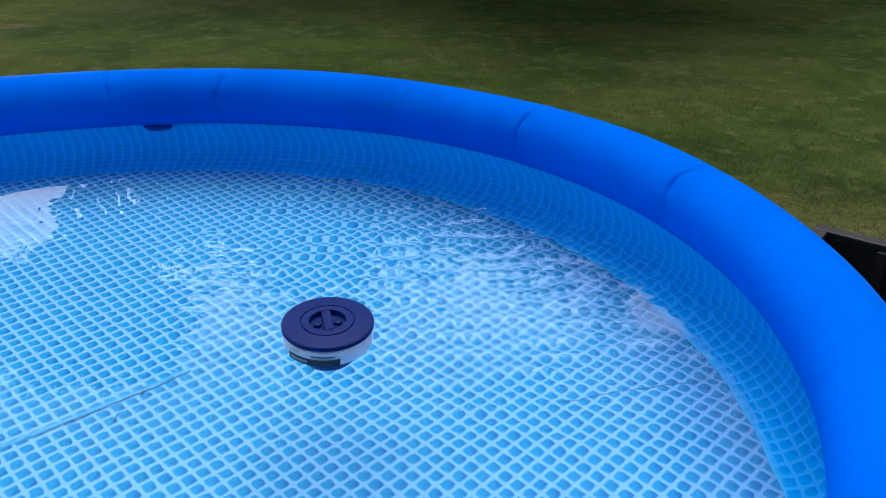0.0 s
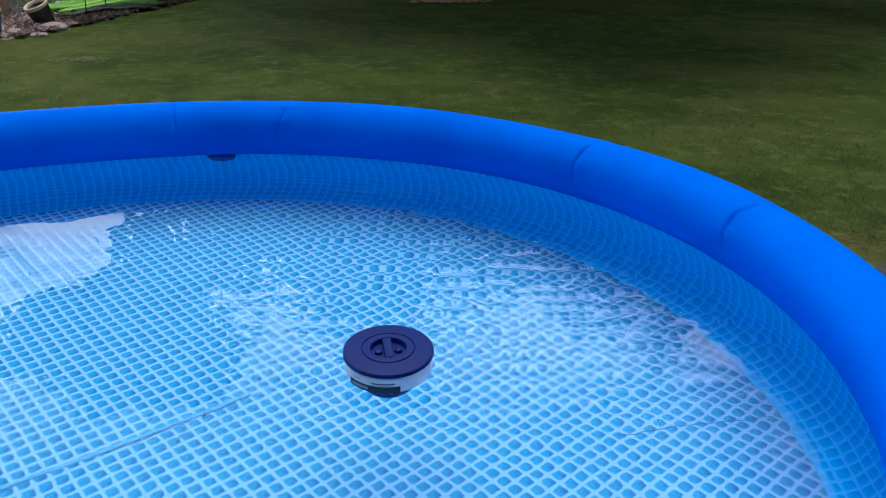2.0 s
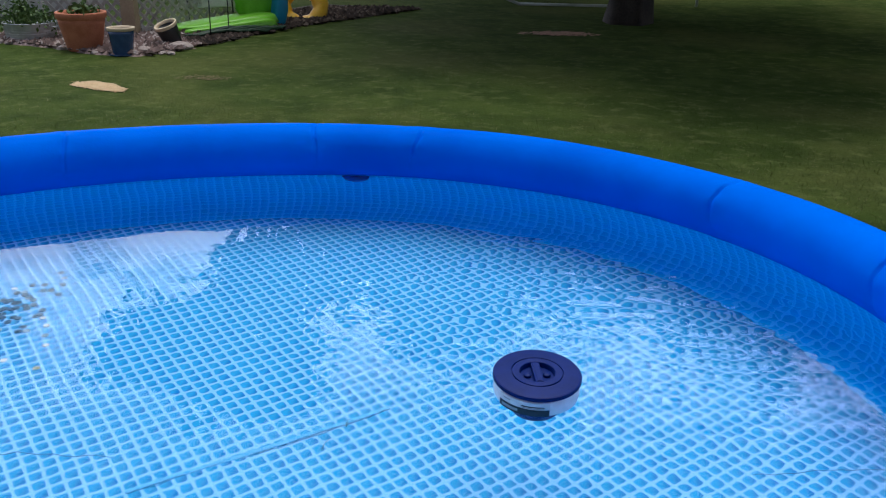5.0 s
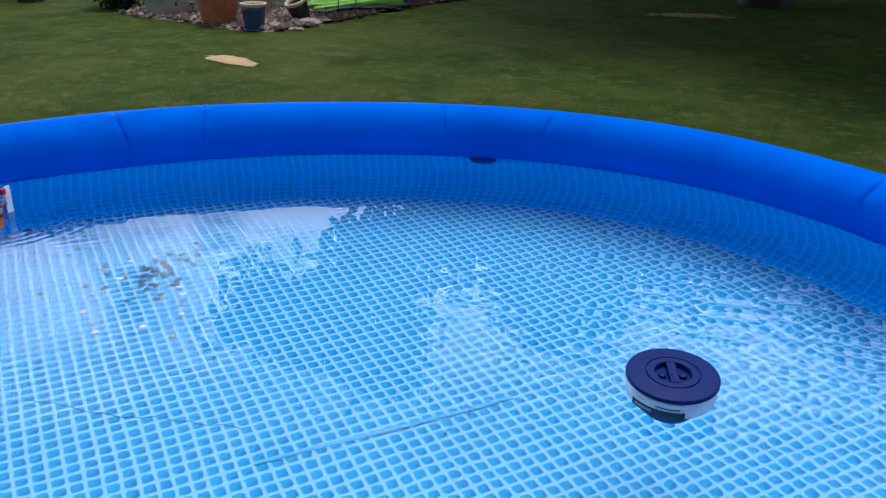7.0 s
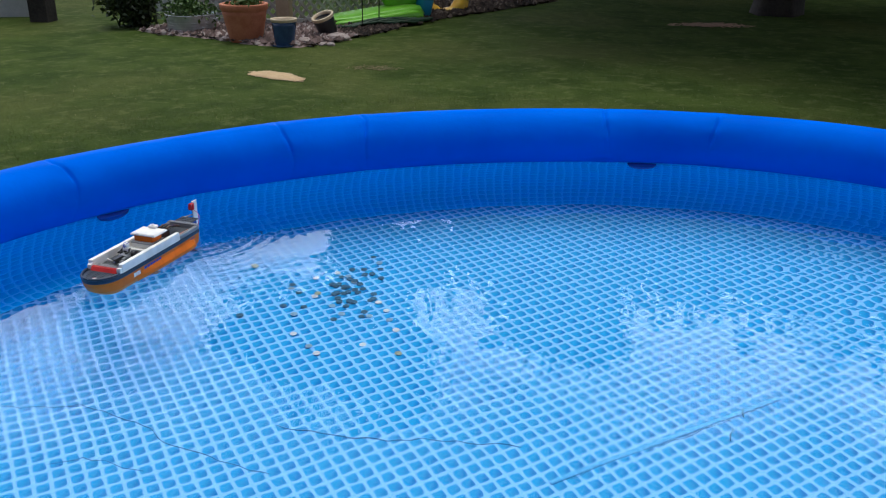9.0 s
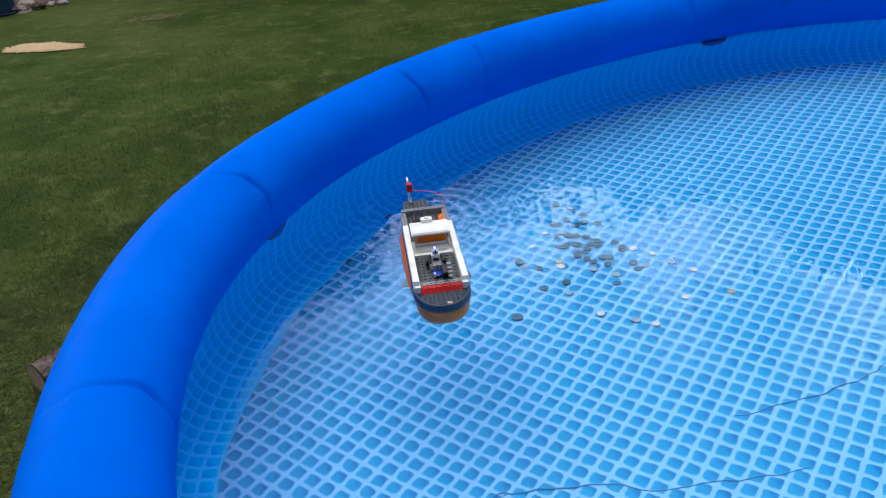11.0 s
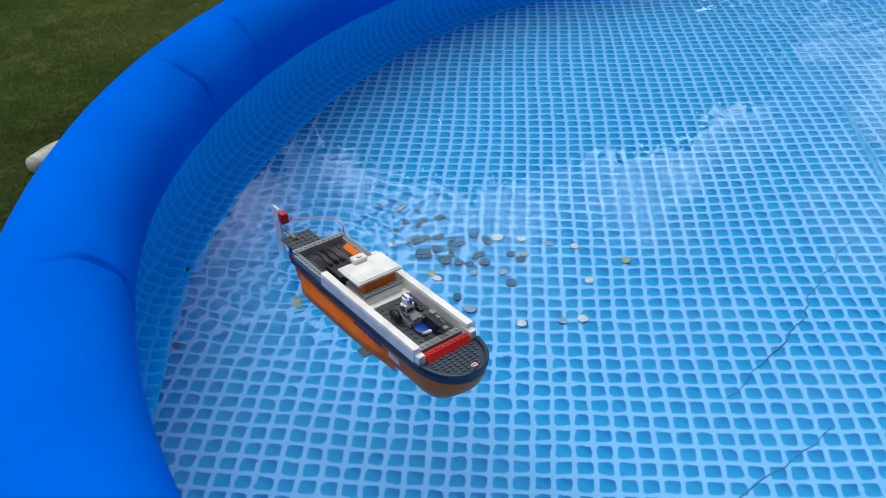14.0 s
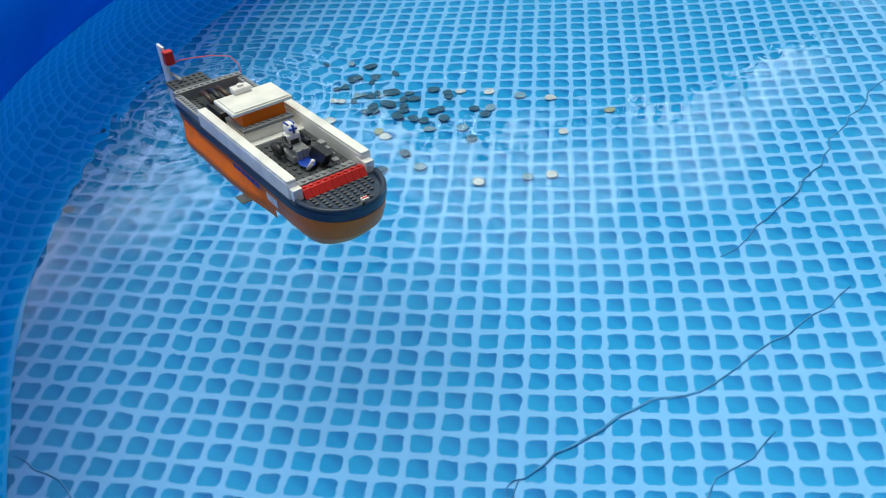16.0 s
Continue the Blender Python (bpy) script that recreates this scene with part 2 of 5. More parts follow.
def grass_blade_material():
    g = Graph("grass_blades")
    one = g.island()
    col = g.mix(g.math("MULTIPLY", one, 0.40), turf_tone(g), (0.098, 0.110, 0.034))
    col = g.mix(g.math("MULTIPLY", g.step(one, 0.955, 0.965), 0.8), col, (0.230, 0.220, 0.110))
    mat = g.done(col, 0.65, 0.0, 0.15)
    # thin blades let the light through
    through_leaf, both = g.t.nodes.new("ShaderNodeBsdfTranslucent"), g.t.nodes.new("ShaderNodeMixShader")
    g.put(through_leaf.inputs["Color"], g.mix(0.25, col, (0.16, 0.20, 0.05)))
    both.inputs[0].default_value = 0.45
    g.t.links.new(g.bsdf.outputs[0], both.inputs[1])
    g.t.links.new(through_leaf.outputs[0], both.inputs[2])
    g.t.links.new(both.outputs[0], g.t.nodes["Material Output"].inputs["Surface"])
    return mat


M_TUBE, M_WATER = tube_material(), water_material()
M_FLOOR, M_WALL = liner_floor_material(), liner_wall_material()
M_TAB = speckled("navy_patch_vinyl", (0.004, 0.030, 0.260), (0.006, 0.045, 0.330), 30, 0.4)
# same vinyl as the floor; M_CREASE darkens it with the shade of a fold
M_CREASE = speckled("crease_shade_liner", (0.010, 0.135, 0.345), (0.062, 0.285, 0.540), 60, 0.5)
M_WELD = speckled("welded_liner", (0.105, 0.375, 0.655), (0.055, 0.300, 0.590), 45, 0.5, 0, 0, None, 0.05)
M_GROUND, M_BLADE = grass_ground_material(), grass_blade_material()
M_ORANGE = brick_plastic("orange_plastic", (0.88, 0.185, 0.012), 0.3, 0.25)
M_DGREY = brick_plastic("dark_grey_plastic", (0.075, 0.082, 0.088))
M_LGREY = brick_plastic("light_grey_plastic", (0.29, 0.30, 0.31))
M_WHITE = brick_plastic("white_plastic", (0.93, 0.90, 0.84))
M_STRAKE = brick_plastic("navy_grey_plastic", (0.024, 0.042, 0.075))
M_BLACK = brick_plastic("black_plastic", (0.012, 0.012, 0.014))
M_RED = brick_plastic("red_plastic", (0.62, 0.018, 0.014))
M_BLUE = brick_plastic("blue_plastic", (0.012, 0.060, 0.42))
M_GREEN = brick_plastic("green_plastic", (0.01, 0.22, 0.06))
M_BROWN = brick_plastic("brown_plastic", (0.060, 0.028, 0.016))
M_PINK = brick_plastic("red_wire", (0.75, 0.10, 0.16))
M_NAVY = brick_plastic("navy_plastic", (0.0, 0.015, 0.140), 0.38, 0.16)
M_FROST = brick_plastic("frosted_white_plastic", (0.88, 0.89, 0.93), 0.4)
M_PAPER = speckled("label_paper", (0.72, 0.73, 0.75), (0.80, 0.80, 0.80), 60, 0.5)
M_INK = speckled("label_ink", (0.012, 0.016, 0.030), (0.02, 0.03, 0.05), 60, 0.4)


# ================= building helpers =================
def link_bm(name, bm, mat, parent=None, label="", smooth=False):
    me = bpy.data.meshes.new(name)
    if smooth:
        for f in bm.faces:
            f.smooth = True
    bm.to_mesh(me)
    bm.free()
    for m in (mat if isinstance(mat, (list, tuple)) else [mat]):
        me.materials.append(m)
    ob = new(name, me)
    if parent is not None:
        ob.parent = parent
    if label:
        ob["label"] = label
    return ob


def part(name, bm, mat, parent, label="", smooth=False):
    return link_bm(name, bm, mat, parent, label, smooth)


def thing(name, m, label, category, group="", kind=""):
    ob = new(name)
    ob.empty_display_size = 0.05
    ob.matrix_world = m
    return tagged(ob, label, category, group, kind)


def box(bm, x0, x1, y0, y1, z0, z1, bev=0.0, m=None):
    r = bmesh.ops.create_cube(bm, size=1.0)
    vs = r["verts"]
    for v in vs:
        v.co = Vector(((x0 + x1) / 2 + v.co.x * (x1 - x0), (y0 + y1) / 2 + v.co.y * (y1 - y0), (z0 + z1) / 2 + v.co.z * (z1 - z0)))
    if bev:
        es = list({e for v in vs for e in v.link_edges})
        out = bmesh.ops.bevel(bm, geom=es, offset=bev, segments=2, affect="EDGES", profile=0.5)
        vs = list({v for f in out["faces"] for v in f.verts} | {v for v in vs if v.is_valid})
    if m is not None:
        bmesh.ops.transform(bm, matrix=m, verts=vs)
    return vs


def cyl(bm, p, r, h, seg=16, r2=None, m=None):
    """An upright cylinder from p up by h."""
    out = bmesh.ops.create_cone(bm, cap_ends=True, segments=seg, radius1=r, radius2=r if r2 is None else r2, depth=h)
    bmesh.ops.translate(bm, verts=out["verts"], vec=Vector(p) + Vector((0, 0, h / 2)))
    if m is not None:
        bmesh.ops.transform(bm, matrix=m, verts=out["verts"])
    return out["verts"]


def lathe(bm, prof, seg=48, m=None):
    """Turns (radius, height) pairs about z; open ends at radius 0 are closed."""
    rings = []
    for r, z in prof:
        if r < 1e-6:
            rings.append([bm.verts.new((0, 0, z))])
        else:
            rings.append([bm.verts.new((r * math.cos(2 * math.pi * k / seg), r * math.sin(2 * math.pi * k / seg), z)) for k in range(seg)])
    for a, b in zip(rings, rings[1:]):
        for k in range(seg):
            j = (k + 1) % seg
            q = [a[k % len(a)], a[j % len(a)], b[j % len(b)], b[k % len(b)]]
            q = list(dict.fromkeys(q))
            if len(q) > 2:
                bm.faces.new(q)
    if m is not None:
        bmesh.ops.transform(bm, matrix=m, verts=[v for r in rings for v in r])


def tube_path(bm, pts, r, seg=8, r_end=None):
    """A round bar along points."""
    pts = [Vector(p) for p in pts]
    rings, n = [], len(pts)
    for i, p in enumerate(pts):
        d = (pts[min(i + 1, n - 1)] - pts[max(i - 1, 0)]).normalized()
        side = d.cross(Vector((0, 0, 1)))
        side = side.normalized() if side.length > 1e-4 else Vector((1, 0, 0))
        up = side.cross(d)
        rad = r if r_end is None else r + (r_end - r) * i / (n - 1)
        rings.append([bm.verts.new(p + rad * (math.cos(2 * math.pi * k / seg) * side + math.sin(2 * math.pi * k / seg) * up)) for k in range(seg)])
    for a, b in zip(rings, rings[1:]):
        for k in range(seg):
            j = (k + 1) % seg
            bm.faces.new((a[k], a[j], b[j], b[k]))
    bm.faces.new(rings[0][::-1])
    bm.faces.new(rings[-1])
    bmesh.ops.recalc_face_normals(bm, faces=bm.faces[:])


def arrays(name, verts, faces, mat, smooth=False):
    me = bpy.data.meshes.new(name)
    me.from_pydata(verts, [], faces)
    if smooth:
        me.polygons.foreach_set("use_smooth", [True] * len(me.polygons))
    me.materials.append(mat)
    me.update()
    return new(name, me)


# ================= pool =================
GROUND_Z, FLOOR_Z = -0.464, -0.448
TUBE_R, TUBE_Z, TUBE_T = 1.740, 0.104, 0.0981     # mean ring radius, height of its middle above the water, thickness radius
SEAMS = (0.490, 0.837, 1.488, 1.714, 2.262, 2.437, 2.878, 3.30, 4.0, 4.6, 5.3, 6.0)
TAB_ANGLES = (1.632, 2.790)


def ring_shape(a):
    """The soft pool stands out of round: its radius at the angle a, as a part of the mean."""
    return 1 + (0.004 * math.cos(2 * a) + 0.108 * math.sin(2 * a) + 0.005 * math.cos(3 * a) + 0.021 * math.sin(3 * a)
                + 0.010 * math.cos(4 * a) - 0.010 * math.sin(4 * a)) / TUBE_R


pool = thing("swimming_pool", pose(0, 0, 0), "round blue above-ground inflatable-rim pool filled with water on a lawn", "swimming pool")


def pool_tube():
    angles = set(2 * math.pi * k / 420 for k in range(420))
    for s in SEAMS:
        angles |= {s + d * 0.0018 for d in range(-12, 13)}
    angles = sorted(angles)
    bm, seg, rings = bmesh.new(), 44, []
    for a in angles:
        ring = []
        near = min(SEAMS, key=lambda s: abs(s - a))
        fold = (a - near) / 0.0042
        pinch = math.exp(-fold * fold)
        puff = 1 + 0.010 * math.sin(3.1 * a + 0.6) + 0.006 * math.sin(11.3 * a)
        for k in range(seg):
            b = 2 * math.pi * k / seg
            weld = max(0.0, math.cos(b - 2.45)) ** 3.0      # deepest on the inner shoulder
            ripple = 0.0022 * math.sin(9 * b + 40 * near) * math.exp(-(fold / 4.5) ** 2)
            r = TUBE_T * puff * (1 - 0.085 * pinch * (0.10 + 0.90 * weld)) + ripple
            w = 0.004 * noise.noise(Vector((3 * math.cos(a), 3 * math.sin(a), b)))
            rad = TUBE_R * ring_shape(a) + (r + w) * math.cos(b)
            aa = a + 0.006 * math.sin(2.2 * b + 17 * near) * math.exp(-(fold / 6) ** 2)
            ring.append(bm.verts.new((rad * math.cos(aa), rad * math.sin(aa), TUBE_Z + (r + w) * math.sin(b))))
        rings.append(ring)
    for a, b in zip(rings, rings[1:] + rings[:1]):
        for k in range(seg):
            j = (k + 1) % seg
            bm.faces.new((a[k], b[k], b[j], a[j]))
    bmesh.ops.recalc_face_normals(bm, faces=bm.faces[:])
    return part("tube", bm, M_TUBE, pool, "inflated royal-blue vinyl top ring with welded folds", True)


def sheet_of_rings(bm, prof, seg=256, wave=0.0):
    rings = []
    for r, z in prof:
        ring = []
        for k in range(seg):
            a = 2 * math.pi * k / seg
            rr = r + wave * (math.sin(23 * a) + 0.6 * math.sin(57 * a + 1)) * min(1.0, max(0.0, (-z) / 0.2))
            rr *= ring_shape(a)
            ring.append(bm.verts.new((rr * math.cos(a), rr * math.sin(a), z)))
        rings.append(ring)
    for a, b in zip(rings, rings[1:]):
        for k in range(seg):
            j = (k + 1) % seg
            bm.faces.new((a[k], a[j], b[j], b[k]))
    return rings


tube = pool_tube()
WALL = [(1.748, 0.016), (1.754, -0.03), (1.772, -0.10), (1.790, -0.17), (1.800, -0.24), (1.803, -0.30), (1.800, -0.345), (1.792, -0.378), (1.780, -0.403),
        (1.765, -0.422), (1.748, -0.435), (1.730, -0.4425), (1.708, -0.4455), (1.690, -0.4462)]
bm = bmesh.new()
wall_rings = sheet_of_rings(bm, WALL, 256, 0.0025)
fall = [0.0]
for (r0, z0), (r1, z1) in zip(WALL, WALL[1:]):
    fall.append(fall[-1] + math.hypot(r1 - r0, z1 - z0))
row_of = {v: (fall[i], 2 * math.pi * k / 256) for i, ring in enumerate(wall_rings) for k, v in enumerate(ring)}
uv = bm.loops.layers.uv.new("print")
for f in bm.faces:
    for l in f.loops:
        down, turn = row_of[l.vert]
        if turn == 0.0 and any(row_of[v][1] > 5.0 for v in f.verts):
            turn = 2 * math.pi
        l[uv].uv = (turn * 1.80, down)
bmesh.ops.recalc_face_normals(bm, faces=bm.faces[:])
bmesh.ops.reverse_faces(bm, faces=bm.faces[:])
wall = part("side_wall", bm, M_WALL, pool, "blue liner wall printed with mosaic tiles", True)
wall.modifiers.new("thick", "SOLIDIFY").thickness = -0.003

bm = bmesh.new()
rings = sheet_of_rings(bm, [(1.735, FLOOR_Z + 0.0015), (1.70, FLOOR_Z)] + [(1.68 * k / 24, FLOOR_Z) for k in range(24, 0, -1)], 192)
mid = bm.verts.new((0, 0, FLOOR_Z))
for k in range(192):
    bm.faces.new((rings[-1][k], rings[-1][(k + 1) % 192], mid))
for v in bm.verts:
    q = v.co.xy
    if q.length < 1.45:
        v.co.z += 0.004 * noise.noise(Vector((q.x * 2.4, q.y * 2.4, 3.0))) + 0.002 * noise.noise(Vector((q.x * 9, q.y * 9, 1.0)))
bmesh.ops.recalc_face_normals(bm, faces=bm.faces[:])
floor_liner = part("floor_liner", bm, M_FLOOR, pool, "vinyl floor printed with pale blue mosaic tiles", True)

for a in TAB_ANGLES:
    bm = bmesh.new()
    n, rows = 14, []
    for i in range(n + 1):
        u = -1 + 2 * i / n
        ang, h = a + u * 0.030, 0.060 * math.sqrt(max(0.0, 1 - u * u)) + 0.002
        rows.append([bm.verts.new(((1.716 + 0.004 * s) * ring_shape(ang) * math.cos(ang), (1.716 + 0.004 * s) * ring_shape(ang) * math.sin(ang), 0.008 - h * s)) for s in (0, 0.5, 1)])
    for p, q in zip(rows, rows[1:]):
        for s in (0, 1):
            bm.faces.new((p[s], p[s + 1], q[s + 1], q[s]))
    tab = part("patch_tab", bm, M_TAB, pool, "navy half-round weld tab under the ring", True)
    tab.modifiers.new("thick", "SOLIDIFY").thickness = 0.002


def crease(points, width=0.0024, seed=1):
    """A raised fold of the liner along a few points of the floor."""
    rng = random.Random(seed)
    pts, fine = [Vector((x, y, FLOOR_Z + 0.001)) for x, y in points], []
    for a, b in zip(pts, pts[1:]):
        n = max(4, int((b - a).length / 0.025))
        side = (b - a).normalized().cross(Vector((0, 0, 1)))
        for k in range(n):
            fine.append(a.lerp(b, k / n) + side * rng.uniform(-0.006, 0.006))
    fine.append(pts[-1])
    bm, n = bmesh.new(), len(fine)
    rows = []
    for i, p in enumerate(fine):
        d = (fine[min(i + 1, n - 1)] - fine[max(i - 1, 0)]).normalized()
        s = d.cross(Vector((0, 0, 1))) * 0.7 * width * (0.25 + 0.75 * math.sin(math.pi * (i + 0.2) / n)) * rng.uniform(0.6, 1.1)
        up = Vector((0, 0, width * 0.55))
        rows.append([bm.verts.new(p - s), bm.verts.new(p - s * 0.3 + up), bm.verts.new(p + s * 0.5 + up * 0.8), bm.verts.new(p + s)])
    for a, b in zip(rows, rows[1:]):
        for k in range(3):
            bm.faces.new((a[k], a[k + 1], b[k + 1], b[k]))
    bmesh.ops.recalc_face_normals(bm, faces=bm.faces[:])
    return part("liner_crease", bm, M_CREASE, floor_liner, "thin fold in the vinyl floor, its shade put into the colour", True)


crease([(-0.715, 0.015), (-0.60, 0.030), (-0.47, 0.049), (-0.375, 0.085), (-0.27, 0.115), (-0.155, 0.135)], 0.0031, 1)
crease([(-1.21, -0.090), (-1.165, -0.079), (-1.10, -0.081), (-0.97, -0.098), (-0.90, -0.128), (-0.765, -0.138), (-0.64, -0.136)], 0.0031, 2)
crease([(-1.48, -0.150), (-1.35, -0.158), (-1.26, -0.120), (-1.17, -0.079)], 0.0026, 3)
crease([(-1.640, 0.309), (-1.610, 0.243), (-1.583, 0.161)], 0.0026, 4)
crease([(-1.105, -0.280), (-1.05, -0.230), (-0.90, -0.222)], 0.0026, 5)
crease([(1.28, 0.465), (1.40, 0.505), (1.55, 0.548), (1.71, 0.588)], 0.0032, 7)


def floor_weld(p, q, width):
    """The straight lap where two sheets of the floor are welded: a pale band with a raised edge."""
    a, b = Vector((*p, FLOOR_Z)), Vector((*q, FLOOR_Z))
    side = (b - a).normalized().cross(Vector((0, 0, 1)))
    bm, rows, n = bmesh.new(), [], 90
    for i in range(n + 1):
        c = a.lerp(b, i / n) + side * 0.0016 * noise.noise(Vector((i * 0.35, 0, 5)))
        rows.append([bm.verts.new(c + side * u + Vector((0, 0, h))) for u, h in ((-width, 0.0030), (-width * 0.9, 0.0052), (-0.0010, 0.0052), (0.0006, 0.0030))])
    for u, w in zip(rows, rows[1:]):
        for k in range(3):
            bm.faces.new((u[k], u[k + 1], w[k + 1], w[k]))
    bmesh.ops.recalc_face_normals(bm, faces=bm.faces[:])
    return part("floor_weld", bm, M_WELD, floor_liner, "pale welded lap across the vinyl floor", True)


floor_weld((-0.06, 0.037), (0.40, 0.502), 0.013)
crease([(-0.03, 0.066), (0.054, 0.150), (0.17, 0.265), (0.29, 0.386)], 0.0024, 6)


# ================= water =================
BOAT_X, BOAT_Y, BOAT_TURN = -1.241, 0.272, -89.5


def water_surface():
    """A disc of water with low ripples, and rings spreading from the stern of the boat."""
    nr, na, rmax = 250, 820, 1.750
    r = rmax * (np.arange(1, nr + 1) / nr)
    a = np.arange(na) * 2 * np.pi / na
    R, A = np.meshgrid(r, a, indexing="ij")
    R = R * np.array([ring_shape(t) for t in a])[None, :]
    X, Y = R * np.cos(A), R * np.sin(A)
    rng = np.random.default_rng(5)
    Z = np.zeros_like(X)
    for lam, amp, count in ((0.42, 0.00022, 5), (0.17, 0.000040, 7), (0.075, 0.000011, 8)):
        for _ in range(count):
            w, ph, l = rng.uniform(0, 2 * np.pi), rng.uniform(0, 2 * np.pi), lam * rng.uniform(0.75, 1.3)
            Z += amp * np.sin((X * np.cos(w) + Y * np.sin(w)) * 2 * np.pi / l + ph)
    busy = 1 / (1 + np.exp(-(X - 0.50) / 0.15)) / (1 + np.exp(-(Y - 0.25) / 0.15))
    for _ in range(16):
        w, ph, l = rng.uniform(1.15, 2.15), rng.uniform(0, 2 * np.pi), rng.uniform(0.040, 0.105)
        Z += busy * 0.00009 * np.sin((X * np.cos(w) + Y * np.sin(w)) * 2 * np.pi / l + ph)
    turn = radians(BOAT_TURN)
    sx, sy = BOAT_X - 0.24 * np.cos(turn), BOAT_Y - 0.24 * np.sin(turn)
    D = np.hypot(X - sx, Y - sy)
    side = np.arctan2(Y - sy, X - sx)
    uneven = 0.55 + 0.45 * np.sin(3 * side + 1.0) * np.sin(5 * side)
    Z += 0.00060 * uneven * np.sin((D + 0.006 * np.sin(4 * side + 9 * D)) * 2 * np.pi / 0.036) * np.exp(-((D - 0.12) / 0.16) ** 2)
    stirred = np.exp(-(np.hypot(X - BOAT_X, Y - BOAT_Y) / 0.42) ** 2)
    for _ in range(12):
        w, ph, l = rng.uniform(0, 2 * np.pi), rng.uniform(0, 2 * np.pi), rng.uniform(0.030, 0.065)
        Z += stirred * 0.000034 * np.sin((X * np.cos(w) + Y * np.sin(w)) * 2 * np.pi / l + ph)
    bx, by = BOAT_X + 0.2 * np.cos(turn), BOAT_Y + 0.2 * np.sin(turn)
    D = np.hypot(X - bx, Y - by)
    Z += 0.00010 * np.sin(D * 2 * np.pi / 0.042 + 1) * np.exp(-((D - 0.07) / 0.09) ** 2)
    D = np.hypot(X - 1.13, Y - 0.81)
    Z += 0.00022 * np.sin(D * 2 * np.pi / 0.055) * np.exp(-((D - 0.22) / 0.22) ** 2)
    verts = [(0.0, 0.0, 0.0)] + list(zip(X.ravel().tolist(), Y.ravel().tolist(), Z.ravel().tolist()))
    faces = [(0, 1 + k, 1 + (k + 1) % na) for k in range(na)]
    for i in range(nr - 1):
        p, q = 1 + i * na, 1 + (i + 1) * na
        faces += [(p + k, q + k, q + (k + 1) % na, p + (k + 1) % na) for k in range(na)]
    ob = arrays("water", verts, faces, M_WATER, True)
    ob.visible_shadow = False
    return tagged(ob, "clear still water with small ripples filling the round pool", "water", "", "structure")


water_surface()

# ================= ground =================
def ground_sheet():
    bm, seg, rings = bmesh.new(), 96, []
    for r in (0.5, 1.4, 2.4, 3.6, 5, 7, 9.5, 12.5, 16, 21, 30, 60, 200, 1500):
        ring = []
        for k in range(seg):
            a = 2 * math.pi * k / seg
            x, y = r * math.cos(a), r * math.sin(a)
            h = 0.018 * noise.noise(Vector((x * 0.5, y * 0.5, 0))) if 9.0 < r < 40 else 0.0
            ring.append(bm.verts.new((x, y, GROUND_Z + h - 0.002)))
        rings.append(ring)
    for a, b in zip(rings, rings[1:]):
        for k in range(seg):
            j = (k + 1) % seg
            bm.faces.new((a[k], b[k], b[j], a[j]))
    bm.faces.new(rings[0])
    return tagged(link_bm("ground", bm, M_GROUND, None, "", True), "mown green lawn with worn pale patches", "lawn", "", "structure")


ground_sheet()

# unseen wall added behind the path: closes the garden and cuts sky fill
bm = bmesh.new()
box(bm, -16, 16, -8.3, -8.0, GROUND_Z - 0.3, 5.2)
house = link_bm('wall_house', bm, speckled('unseen_wall_tone', (0.20, 0.15, 0.12), (0.28, 0.21, 0.17), 2, 0.85, 0, 0.3))
tagged(house, 'plain brownish unseen wall added to cut the sky fill from behind', 'wall', '', 'structure')


def lawn_blades():
    """Blades of mown grass, thick near the pool and coarser farther out."""
    rng = np.random.default_rng(11)
    bands = ((1.90, 2.9, 24000, 0.030, 0.0030), (2.9, 3.8, 11000, 0.026, 0.0034), (3.8, 5.0, 4500, 0.024, 0.0042), (5.0, 6.6, 1300, 0.022, 0.0055), (6.6, 8.6, 300, 0.020, 0.0070))
    a0, a1 = 0.0, 2 * math.pi
    verts = []
    for r0, r1, dens, h, w in bands:
        n = int(0.5 * (a1 - a0) * (r1 * r1 - r0 * r0) * dens)
        r, a = np.sqrt(rng.uniform(r0 * r0, r1 * r1, n)), rng.uniform(a0, a1, n)
        x, y = r * np.cos(a), r * np.sin(a)
        turn, lean = rng.uniform(0, 2 * np.pi, n), rng.choice((-1, 1), n) * np.where(rng.random(n) < 0.15, rng.normal(0.9, 0.2, n), rng.normal(1.25, 0.18, n))
        hh = h * rng.uniform(0.55, 1.25, n)
        z = np.full(n, GROUND_Z - 0.003)
        dx, dy = np.cos(turn) * w * 0.5, np.sin(turn) * w * 0.5
        ox, oy = -np.sin(turn) * np.sin(lean) * hh, np.cos(turn) * np.sin(lean) * hh
        tri = np.stack([np.stack([x - dx, y - dy, z], 1), np.stack([x + dx, y + dy, z], 1), np.stack([x + ox, y + oy, z + hh * np.cos(lean)], 1)], 1)
        verts.append(tri.reshape(-1, 3))
    v = np.concatenate(verts)
    me = bpy.data.meshes.new("grass")
    n = len(v)
    me.vertices.add(n)
    me.vertices.foreach_set("co", v.ravel().astype(np.float32))
    me.loops.add(n)
    me.loops.foreach_set("vertex_index", np.arange(n, dtype=np.int32))
    me.polygons.add(n // 3)
    me.polygons.foreach_set("loop_start", np.arange(0, n, 3, dtype=np.int32))
    me.update(calc_edges=True)
    me.materials.append(M_BLADE)
    return tagged(new("grass", me), "short mown grass blades of the lawn", "grass", "", "stuff")


lawn_blades()


